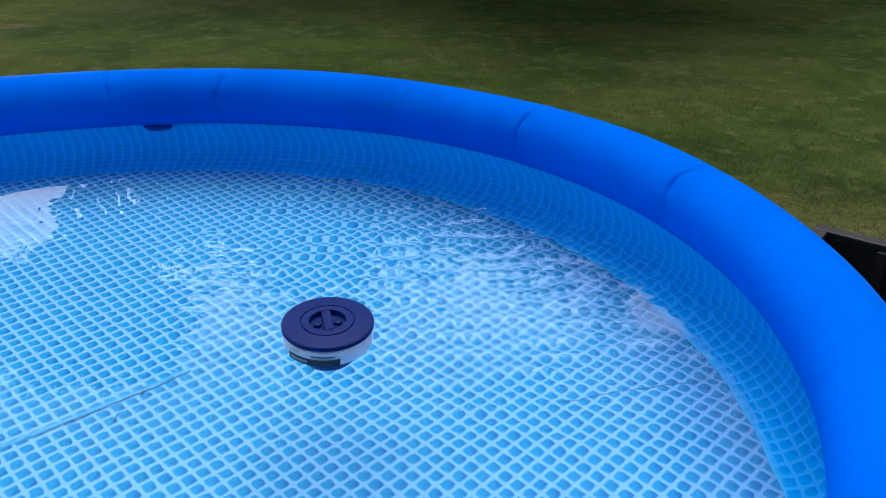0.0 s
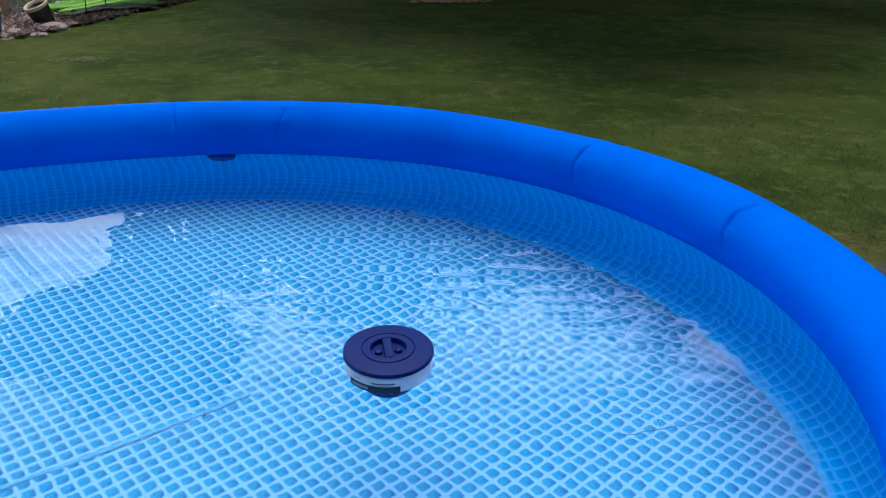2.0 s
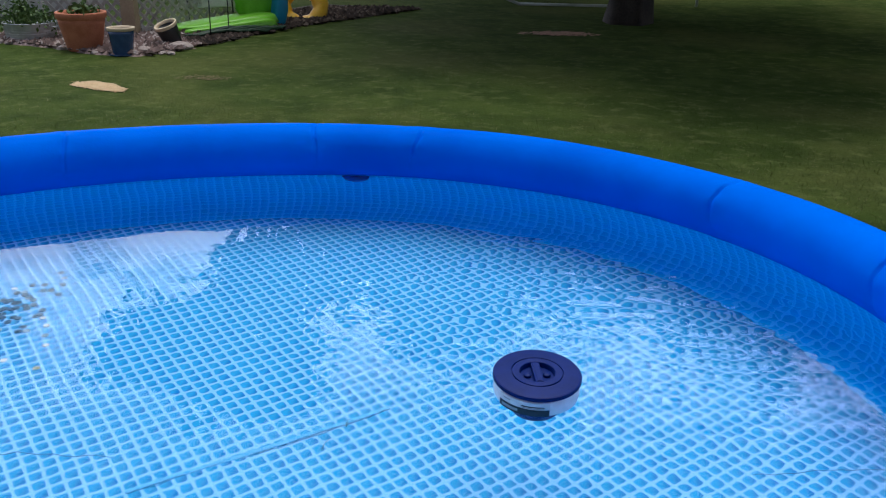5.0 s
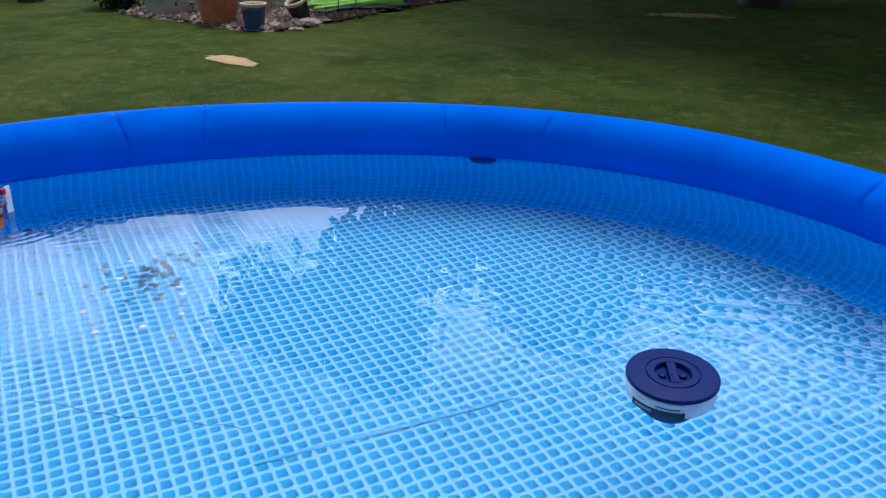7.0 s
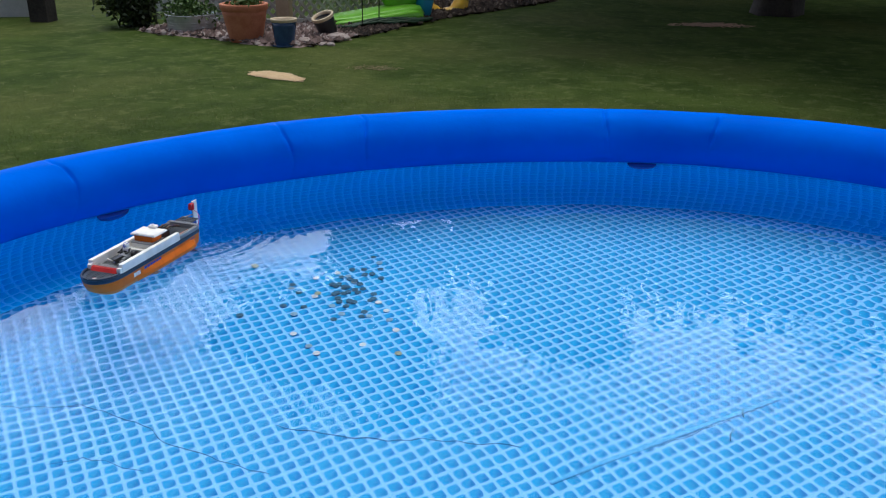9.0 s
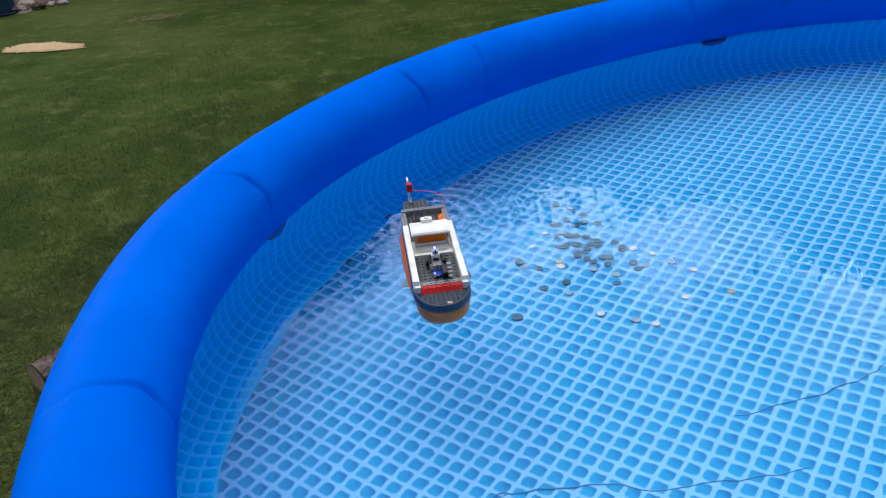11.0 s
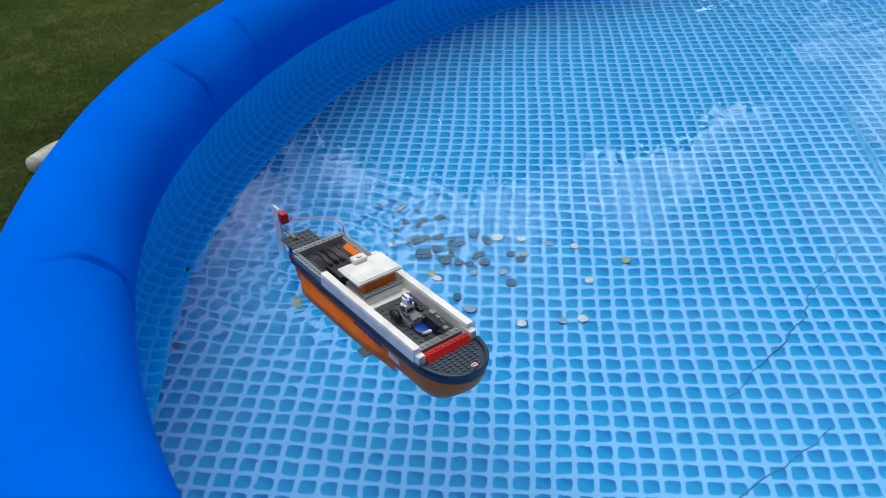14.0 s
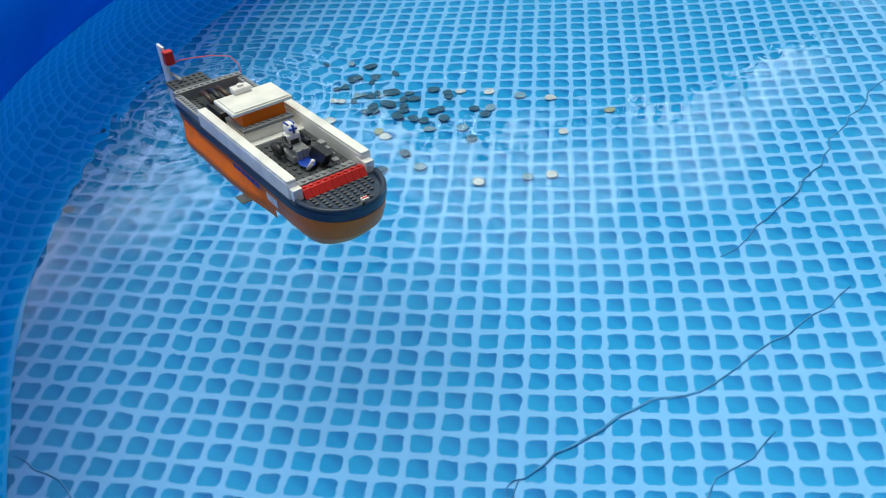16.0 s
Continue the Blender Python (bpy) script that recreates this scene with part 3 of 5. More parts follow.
# ================= floating things =================
def chlorine_floater(x, y):
    f = thing("chlorine_floater", pose(x, y, 0.012, 4, 0, 18) @ Matrix.Scale(1.035, 4), "navy and frosted white chlorine dispenser floating on the water", "pool dispenser")
    bm = bmesh.new()
    lathe(bm, [(0.0, 0.0310), (0.080, 0.0310), (0.0895, 0.0310), (0.0905, 0.0320), (0.0905, 0.0385), (0.0895, 0.0402), (0.0870, 0.0412), (0.0700, 0.0425), (0.0545, 0.0436), (0.0538, 0.0434), (0.0532, 0.0408), (0.0516, 0.0408), (0.0510, 0.0434), (0.0500, 0.0440), (0.0385, 0.0444), (0.0368, 0.0440), (0.0360, 0.0428), (0.0345, 0.0330), (0.0, 0.0328)], 64)
    bmesh.ops.recalc_face_normals(bm, faces=bm.faces[:])
    part("lid", bm, M_NAVY, f, "flat navy lid with a ring groove", False)
    bm = bmesh.new()
    box(bm, -0.009, 0.009, -0.0345, 0.0345, 0.0332, 0.0440, 0.002)
    box(bm, -0.0045, 0.0045, -0.0330, 0.0330, 0.0436, 0.0452, 0.0007)
    part("grip", bm, M_NAVY, f, "raised navy twist grip", False)
    for s in (-1, 1):
        bm = bmesh.new()
        lathe(bm, [(0.0, 0.0332), (0.0078, 0.0332), (0.0080, 0.0370), (0.0060, 0.0385), (0.0, 0.0385)], 20, pose(s * 0.0200, 0, 0))
        part("grip_boss", bm, M_NAVY, f, "round boss in the hollow beside the grip", True)
    bm = bmesh.new()
    lathe(bm, [(0.0, 0.0300), (0.084, 0.0300), (0.0875, 0.026), (0.088, 0.006), (0.086, -0.004), (0.076, -0.012), (0.060, -0.016), (0.0, -0.016)], 64)
    part("float_ring", bm, M_FROST, f, "frosted white hollow ring", True)
    bm = bmesh.new()
    lathe(bm, [(0.0, -0.0162), (0.058, -0.0162), (0.057, -0.060), (0.050, -0.078), (0.0, -0.080)], 48)
    part("cup", bm, M_NAVY, f, "navy tablet basket under water", True)
    # paper label wrapped on the ring, with bars for its print
    def wrap(name, a0, a1, z0, z1, r, mat, label, n=16):
        bm = bmesh.new()
        lo = [bm.verts.new((r * math.cos(a0 + (a1 - a0) * k / n), r * math.sin(a0 + (a1 - a0) * k / n), z0)) for k in range(n + 1)]
        hi = [bm.verts.new((r * math.cos(a0 + (a1 - a0) * k / n), r * math.sin(a0 + (a1 - a0) * k / n), z1)) for k in range(n + 1)]
        for k in range(n):
            bm.faces.new((lo[k], lo[k + 1], hi[k + 1], hi[k]))
        return part(name, bm, mat, f, label, True)
    c = radians(-118)
    wrap("label", c - 0.62, c + 0.62, 0.0122, 0.027, 0.0890, M_PAPER, "white paper label")
    wrap("label_band", c - 0.62, c + 0.62, -0.003, 0.0118, 0.0893, M_INK, "black printed band of the label")
    wrap("print_bar", c - 0.02, c + 0.50, 0.0165, 0.0190, 0.0896, M_INK, "dark bar of print", 10)
    wrap("print_bar", c - 0.02, c + 0.50, 0.0138, 0.0150, 0.0896, M_LGREY, "grey bar of print", 10)
    wrap("print_bar", c - 0.50, c - 0.30, 0.0200, 0.0218, 0.0896, M_LGREY, "grey bar of print", 10)
    wrap("print_bar", c - 0.54, c - 0.10, 0.0010, 0.0075, 0.0898, M_LGREY, "pale bar of print", 10)
    return f


chlorine_floater(0.792, 0.288)

U = 0.008      # one stud of the toy bricks


def toy_boat():
    """Bow towards +x, water at z = 0."""
    b = thing("toy_boat", pose(BOAT_X, BOAT_Y, 0.0, 0, 0, BOAT_TURN), "orange, grey and white toy brick lifeboat floating beside scattered coins", "toy boat")
    bow, stern, half = 0.197, -0.188, 0.049

    def beam(x):
        """Half the width of the hull at x."""
        if x > 0.095:
            u = min(1.0, (x - 0.095) / (bow - 0.095))
            return half * max(0.0, 1 - u ** 2.6) ** 0.5
        return half * (1 - 0.10 * max(0.0, (-0.10 - x) / 0.09))

    xs = [stern + (0.095 - stern) * k / 26 for k in range(27)] + [0.095 + (bow - 0.095) * math.sin(math.pi / 2 * k / 16) for k in range(1, 17)]

    def hull_band(name, levels, mat, label, cap_top=False, cap_bottom=False):
        bm = bmesh.new()
        grid = []
        for x in xs:
            row = []
            for z, scale, rake in levels:
                xx = x - rake * max(0.0, (x - 0.06) / (bow - 0.06)) ** 2
                w = max(beam(x) * scale, 0.0006)
                row.append((xx, w, z))
            grid.append(row)
        side = {}
        for s in (1, -1):
            side[s] = [[bm.verts.new((x, s * w, z)) for x, w, z in row] for row in grid]
            for a, c in zip(side[s], side[s][1:]):
                for k in range(len(levels) - 1):
                    bm.faces.new((a[k], c[k], c[k + 1], a[k + 1]))
        for k in range(len(levels) - 1):
            bm.faces.new((side[1][0][k], side[1][0][k + 1], side[-1][0][k + 1], side[-1][0][k]))
            bm.faces.new((side[1][-1][k], side[1][-1][k + 1], side[-1][-1][k + 1], side[-1][-1][k]))
        for cap, k in ((cap_bottom, 0), (cap_top, len(levels) - 1)):
            if cap:
                for i in range(len(xs) - 1):
                    bm.faces.new((side[1][i][k], side[1][i + 1][k], side[-1][i + 1][k], side[-1][i][k]))
        bmesh.ops.recalc_face_normals(bm, faces=bm.faces[:])
        return part(name, bm, mat, b, label, False)

    hull_band("hull", [(-0.020, 0.76, 0.040), (-0.004, 0.87, 0.028), (0.010, 0.935, 0.018), (0.026, 0.985, 0.007), (0.038, 1.0, 0.002)], M_ORANGE, "orange moulded hull", True, True)
    hull_band("gunwale", [(0.0382, 1.0, 0.003), (0.0400, 1.03, 0.002), (0.0480, 1.035, 0.0), (0.0500, 1.02, 0.0)], M_STRAKE, "dark navy-grey upper strake of the hull", True, True)
    for s in (1, -1):      # bulges along the hull
        bm, rows = bmesh.new(), []
        for x, out in ((-0.168, 0.0), (-0.150, 0.8), (-0.130, 1.0), (-0.06, 1.0), (0.010, 1.0), (0.036, 0.85), (0.058, 0.45), (0.078, 0.0)):
            rows.append([bm.verts.new((x, s * (0.0470 + w * out), z)) for w, z in ((-0.006, 0.031), (0.0015, 0.0305), (0.0085, 0.0180), (0.0095, 0.0140), (0.0080, -0.004), (-0.006, -0.010))])
        for p, q in zip(rows, rows[1:]):
            for k in range(5):
                bm.faces.new((p[k], p[k + 1], q[k + 1], q[k]) if s < 0 else (q[k], q[k + 1], p[k + 1], p[k]))
        bm.faces.new(rows[0])
        bm.faces.new(rows[-1][::-1])
        bmesh.ops.recalc_face_normals(bm, faces=bm.faces[:])
        part("side_bulge", bm, M_ORANGE, b, "orange bulge along the hull")
    # studded foredeck
    bm = bmesh.new()
    for i in range(9):
        for j in range(-5, 6):
            x, y = 0.130 + i * U, j * U
            if abs(y) < beam(x + 0.006) - 0.010:
                cyl(bm, (x, y, 0.0500), 0.0024, 0.0017, 10)
    part("foredeck_studs", bm, M_DGREY, b, "rows of round studs on the grey foredeck")
    bm = bmesh.new()     # raised rim round the foredeck
    rim = [(x, beam(x) - 0.002) for x in xs if x > 0.115]
    tube_path(bm, [(x, y, 0.0525) for x, y in rim] + [(x, -y, 0.0525) for x, y in rim[::-1]], 0.0034, 6)
    part("foredeck_rim", bm, M_STRAKE, b, "dark rim round the foredeck", True)
    bm = bmesh.new()
    box(bm, 0.176, 0.184, 0.004, 0.012, 0.0502, 0.0535, 0.0006)
    tile = part("bow_tile", bm, M_WHITE, b, "small white tile with a red mark")
    bm = bmesh.new()
    box(bm, 0.1785, 0.1815, 0.0045, 0.0115, 0.0536, 0.0540)
    part("mark", bm, M_RED, tile, "red mark")
    # red sloped bricks across the deck
    for j in range(9):
        bm = bmesh.new()
        y0 = -4.5 * U + j * U
        box(bm, 0.111, 0.126, y0 + 0.0001, y0 + U - 0.0001, 0.0502, 0.0600, 0.0006)
        for v in bm.verts:
            if v.co.z > 0.056 and v.co.x > 0.118:
                v.co.x -= 0.006
        cyl(bm, (0.115, y0 + U / 2, 0.0600), 0.0024, 0.0016, 10)
        part("red_slope", bm, M_RED, b, "red sloped brick")
    for s in (1, -1):
        bm = bmesh.new()
        box(bm, 0.104, 0.122, s * 0.0365 if s > 0 else -0.0470, 0.0470 if s > 0 else -0.0365, 0.0502, 0.0645, 0.0008)
        part("corner_block", bm, M_WHITE, b, "white corner brick")
        bm = bmesh.new()
        y0, y1 = (0.0380, 0.0480) if s > 0 else (-0.0480, -0.0380)
        box(bm, -0.088, 0.112, y0 - 0.0008, y1 + 0.0008, 0.0502, 0.0700, 0.0008)
        box(bm, -0.088, 0.112, y0 - 0.0004, y1 + 0.0004, 0.0701, 0.0735, 0.0008)
        part("bulwark", bm, M_WHITE, b, "white brick bulwark")
        bm = bmesh.new()
        box(bm, -0.182, -0.086, y0 - s * 0.001, y1 - s * 0.001, 0.0502, 0.0610, 0.0008)
        for i in range(11):
            cyl(bm, (-0.178 + i * U, (y0 + y1) / 2 - s * 0.001, 0.0610), 0.0024, 0.0016, 8)
        part("aft_bulwark", bm, M_LGREY, b, "grey studded side wall at the stern")
    bm = bmesh.new()
    box(bm, 0.0965, 0.1045, -0.0385, 0.0385, 0.0502, 0.0560, 0.0006)
    for j in range(9):
        cyl(bm, (0.1005, -0.032 + j * U, 0.0560), 0.0024, 0.0016, 8)
    part("cross_beam", bm, M_LGREY, b, "grey studded plate behind the red bricks")
    bm = bmesh.new()
    box(bm, 0.022, 0.096, -0.0384, 0.0384, 0.0502, 0.0515)
    for i in range(9):
        for j in range(9):
            if not (2 < i < 7 and 2 < j < 6):
                cyl(bm, (0.027 + i * U, -0.032 + j * U, 0.0515), 0.0024, 0.0016, 8)
    part("well_deck", bm, M_DGREY, b, "dark grey studded well deck")
    # steering place
    bm = bmesh.new()
    box(bm, 0.050, 0.070, -0.012, 0.012, 0.0532, 0.0620, 0.0008)
    part("helm_seat", bm, M_LGREY, b, "grey brick seat")
    bm = bmesh.new()
    lathe(bm, [(0.0, 0.0540), (0.007, 0.0545), (0.0090, 0.0570), (0.0082, 0.0575), (0.0, 0.0560)], 20, pose(0.078, -0.002, 0.0))
    part("blue_dish", bm, M_BLUE, b, "blue round dish", True)
    bm = bmesh.new()
    box(bm, 0.066, 0.088, 0.006, 0.016, 0.0532, 0.0760, 0.001, None)
    for v in bm.verts:
        v.co.x += (v.co.z - 0.053) * 0.55
    part("console", bm, M_BLACK, b, "black tilted helm console")
    bm = bmesh.new()
    for i in range(4):
        box(bm, 0.072 + 0.006 * i, 0.079 + 0.006 * i, 0.0165, 0.0235, 0.0700 - 0.004 * i, 0.0745 - 0.004 * i, 0.0005)
    part("console_panel", bm, M_LGREY, b, "stepped light grey control panel")
    bm = bmesh.new()
    tube_path(bm, [(0.084, -0.006, 0.054), (0.093, -0.007, 0.066), (0.099, -0.008, 0.075)], 0.0020, 8)
    part("lever", bm, M_WHITE, b, "white lever", True)
    for s in (1, -1):
        bm = bmesh.new()
        cyl(bm, (0, 0, -0.003), 0.008, 0.006, 18, None, pose(0.050, s * 0.016, 0.063, 90, 0, 0))
        part("chair_wheel", bm, M_BLACK, b, "black wheel beside the seat", True)
    # seated plain figure: one mesh, its faces in four plain colours
    bm = bmesh.new()

    def paint(index):
        for f in bm.faces:
            if f not in done:
                f.material_index = index
                done.add(f)

    done = set()
    box(bm, 0.052, 0.070, -0.008, 0.008, 0.0620, 0.0690, 0.001)
    paint(3)
    box(bm, 0.050, 0.059, -0.008, 0.008, 0.0690, 0.0820, 0.0015)
    paint(0)
    for s in (1, -1):
        tube_path(bm, [(0.055, s * 0.009, 0.080), (0.060, s * 0.0115, 0.074), (0.068, s * 0.0105, 0.073)], 0.0026, 8)
        paint(2)
        box(bm, 0.067, 0.0715, s * 0.0045 - 0.0035, s * 0.0045 + 0.0035, 0.0560, 0.0690, 0.001)
        paint(3)
    box(bm, 0.0588, 0.0596, -0.005, 0.005, 0.0700, 0.0755, 0.0002)
    paint(2)
    lathe(bm, [(0.0, 0.0), (0.0042, 0.0), (0.0060, 0.002), (0.0064, 0.006), (0.0058, 0.010), (0.0035, 0.0128), (0.0, 0.0135)], 16, pose(0.0545, 0, 0.0820))
    paint(0)
    box(bm, 0.0585, 0.0612, -0.0012, 0.0012, 0.0840, 0.0945, 0.0004)
    box(bm, 0.0588, 0.0615, -0.0045, 0.0045, 0.0885, 0.0905, 0.0004)
    for s in (1, -1):
        box(bm, 0.0500, 0.0580, s * 0.0035 - 0.0009, s * 0.0035 + 0.0009, 0.0935, 0.0952, 0.0003)
    paint(1)
    part("seated_figure", bm, [M_WHITE, M_BLUE, M_BLACK, M_LGREY], b, "plain white toy figure in a helmet with blue stripes")
    # white cabin floor and cabin
    bm = bmesh.new()
    box(bm, -0.050, 0.0215, -0.0384, 0.0384, 0.0502, 0.0545, 0.0006)
    part("cabin_floor", bm, M_WHITE, b, "white cabin base plate")
    bm = bmesh.new()
    box(bm, -0.050, 0.014, -0.0310, 0.0310, 0.0546, 0.0680, 0.0008)
    part("cabin_wall", bm, M_WHITE, b, "white lower cabin wall")
    bm = bmesh.new()
    box(bm, -0.0505, 0.0145, -0.0315, 0.0315, 0.0681, 0.0722, 0.0006)
    for j in range(8):
        cyl(bm, (0.0105, -0.028 + j * U, 0.0722), 0.0024, 0.0016, 8)
    part("cabin_course", bm, M_LGREY, b, "grey plate course")
    bm = bmesh.new()
    box(bm, -0.046, 0.0055, -0.0265, 0.0265, 0.0723, 0.0890, 0.0006)
    part("cabin_band", bm, M_ORANGE, b, "orange brick course of the cabin")
    bm = bmesh.new()
    box(bm, -0.063, 0.009, -0.0365, 0.0365, 0.0891, 0.0935, 0.001)
    box(bm, -0.060, 0.006, -0.0335, 0.0335, 0.0936, 0.0952, 0.0008)
    roof = part("cabin_roof", bm, M_WHITE, b, "white flat cabin roof")
    bm = bmesh.new()
    box(bm, -0.066, -0.050, -0.014, 0.008, 0.0953, 0.1030, 0.002)
    cyl(bm, (-0.058, -0.003, 0.1030), 0.0040, 0.0030, 12)
    part("roof_block", bm, M_WHITE, roof, "small white roof fitting")
    # aft well with the motor
    bm = bmesh.new()
    box(bm, -0.180, -0.050, -0.0384, 0.0384, 0.0502, 0.0514)
    for i in range(14):
        for j in (-4, -3, 3, 4):
            cyl(bm, (-0.174 + i * U, j * U, 0.0514), 0.0024, 0.0016, 8)
    part("aft_deck", bm, M_DGREY, b, "dark grey studded aft deck")
    bm = bmesh.new()
    box(bm, -0.110, -0.068, -0.030, 0.006, 0.0516, 0.0700, 0.003)
    part("battery_box", bm, M_BLACK, b, "black battery box")
    for k in range(3):
        bm = bmesh.new()
        tube_path(bm, [(-0.100, -0.024 + 0.011 * k, 0.071), (-0.125, -0.023 + 0.010 * k, 0.074), (-0.150, -0.020 + 0.010 * k, 0.068), (-0.165, -0.018 + 0.009 * k, 0.060)], 0.0034, 8)
        part("cable", bm, M_BROWN if k != 1 else M_BLACK, b, "thick dark motor cable", True)
    bm = bmesh.new()
    box(bm, -0.160, -0.070, 0.0270, 0.0365, 0.0516, 0.0600, 0.0008)
    for v in bm.verts:
        if v.co.z > 0.056 and v.co.y < 0.032:
            v.co.z -= 0.005
    part("orange_slope", bm, M_ORANGE, b, "orange sloped bricks inside the stern")
    bm = bmesh.new()
    box(bm, -0.190, -0.180, -0.045, 0.045, 0.0502, 0.0650, 0.0008)
    for j in range(11):
        cyl(bm, (-0.185, -0.040 + j * U, 0.0650), 0.0024, 0.0016, 8)
    part("transom", bm, M_LGREY, b, "grey studded bar across the stern")
    bm = bmesh.new()
    box(bm, -0.226, -0.191, -0.038, 0.012, 0.0560, 0.0600, 0.0008)
    for i in range(4):
        for j in range(6):
            cyl(bm, (-0.221 + i * U, -0.033 + j * U, 0.0600), 0.0024, 0.0016, 8)
    part("motor_platform", bm, M_DGREY, b, "dark grey studded plate behind the stern")
    bm = bmesh.new()
    box(bm, -0.222, -0.192, -0.030, 0.010, 0.0100, 0.0558, 0.002)
    part("motor", bm, M_BLUE, b, "blue motor block under the plate")
    bm = bmesh.new()
    box(bm, -0.2225, -0.193, -0.0305, 0.0105, 0.0180, 0.0280, 0.001)
    part("motor_band", bm, M_RED, b, "red brick course of the motor")
    bm = bmesh.new()
    box(bm, -0.205, -0.197, -0.0315, -0.0230, 0.0300, 0.0360, 0.001)
    part("green_brick", bm, M_GREEN, b, "small green brick")
    bm = bmesh.new()
    tube_path(bm, [(-0.212, -0.022, 0.064), (-0.225, -0.021, 0.062), (-0.240, -0.0205, 0.060)], 0.0026, 8)
    part("rudder_arm", bm, M_LGREY, b, "grey arm to the rudder", True)
    bm = bmesh.new()
    box(bm, -0.257, -0.243, -0.0240, -0.0200, 0.0100, 0.1000, 0.001)
    rudder = part("rudder", bm, M_WHITE, b, "white upright rudder panel")
    bm = bmesh.new()
    box(bm, -0.2425, -0.234, -0.0260, -0.0140, 0.0760, 0.0960, 0.001)
    part("rudder_head", bm, M_RED, rudder, "red brick on the rudder")
    bm = bmesh.new()
    arc = [(-0.238, -0.020, 0.074), (-0.234, -0.010, 0.080), (-0.226, 0.004, 0.083), (-0.212, 0.024, 0.086), (-0.198, 0.042, 0.085), (-0.189, 0.047, 0.074), (-0.187, 0.046, 0.060)]
    fine = []
    for p, q in zip(arc, arc[1:]):
        fine += [Vector(p).lerp(Vector(q), k / 4) for k in range(4)]
    tube_path(bm, fine + [Vector(arc[-1])], 0.0008, 6)
    part("wire_loop", bm, M_PINK, b, "thin pink wire looped over the stern", True)
    # side lettering as plain bars
    for s in (1, -1):
        for x0, x1, z0, z1, mat, lab in ((0.010, 0.060, 0.0275, 0.0355, M_BLUE, "dark blue bar of lettering"), (-0.165, -0.140, 0.0280, 0.0340, M_BLUE, "blue round sign as a bar"), (0.070, 0.088, 0.022, 0.033, M_WHITE, "white bar of the side sign")):
            bm = bmesh.new()
            for k in range(6):
                xa, xb = x0 + (x1 - x0) * k / 6, x0 + (x1 - x0) * (k + 0.82) / 6
                ya, yb = beam(xa) * 0.99 + 0.0008, beam(xb) * 0.99 + 0.0008
                vs = [bm.verts.new(p) for p in ((xa, s * ya, z0), (xb, s * yb, z0), (xb, s * yb, z1), (xa, s * ya, z1))]
                bm.faces.new(vs if s < 0 else vs[::-1])
            part("side_sign", bm, mat, b, lab)
        bm = bmesh.new()
        box(bm, 0.030, 0.044, s * 0.056 - 0.009, s * 0.056 + 0.009, -0.004, -0.001, 0.0006)
        part("side_fin", bm, M_DGREY, b, "small grey plate at the waterline")
    # draw the deck plan out to the true lengths of the hull's sections
    plan_x, true_x = (-0.262, -0.226, -0.185, -0.086, -0.060, 0.011, 0.112, 0.126, 0.197), (-0.312, -0.256, -0.198, -0.1055, -0.071, -0.0158, 0.1355, 0.148, 0.204)
    for ob in b.children_recursive:
        for v in ob.data.vertices:
            v.co = Vector((float(np.interp(v.co.x, plan_x, true_x)), v.co.y * 1.06, v.co.z * 0.95 - 0.010))
    return b


toy_boat()


# ================= coins on the pool floor =================
def coin_material(name, a, b, rough):
    return speckled(name, a, b, 90, rough, 0.0, 0.0, None, 0.06)


# metal tones leaned to blue: the veil of the water is painted into them
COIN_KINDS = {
    "d": ("tarnished dark copper coin with painted water tint", coin_material("blue_tinted_copper", (0.026, 0.085, 0.150), (0.056, 0.125, 0.195), 0.5), 0.0102),
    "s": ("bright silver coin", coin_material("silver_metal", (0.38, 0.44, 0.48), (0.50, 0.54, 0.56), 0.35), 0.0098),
    "g": ("dull grey coin with painted water tint", coin_material("blue_tinted_grey_metal", (0.13, 0.25, 0.36), (0.22, 0.33, 0.42), 0.4), 0.0102),
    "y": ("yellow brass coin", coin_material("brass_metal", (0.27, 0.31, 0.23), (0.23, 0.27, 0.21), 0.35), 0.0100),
}
COINS = [(-0.794, 0.843), (-0.843, 0.823), (-0.877, 0.809), (-0.869, 0.762), (-0.805, 0.802), (-0.912, 0.772), (-0.887, 0.750), (-0.857, 0.746),
         (-0.837, 0.735), (-0.815, 0.729), (-0.879, 0.693), (-0.844, 0.699), (-0.794, 0.704), (-0.857, 0.651), (-0.836, 0.658), (-0.840, 0.625),
         (-0.745, 0.646), (-0.718, 0.643), (-0.678, 0.606), (-0.646, 0.556), (-0.609, 0.511), (-0.785, 0.619), (-0.797, 0.591), (-0.735, 0.579),
         (-0.711, 0.561), (-0.731, 0.551), (-0.836, 0.579), (-0.789, 0.543), (-0.909, 0.631), (-0.909, 0.611), (-0.665, 0.409), (-0.559, 0.403),
         (-1.007, 0.655), (-0.999, 0.632), (-0.912, 0.542), (-0.971, 0.527), (-0.917, 0.493), (-0.866, 0.396), (-0.796, 0.352), (-0.761, 0.328),
         (-1.056, 0.430), (-1.180, 0.727), (-0.959, 0.717), (-1.430, 0.758), (-1.310, 0.967), (-0.851, 0.916), (-0.815, 0.883)]
COIN_ORDER = "dddgdsddgddddddddssgsdddgdggyssydgddgsgsdysdddgs"


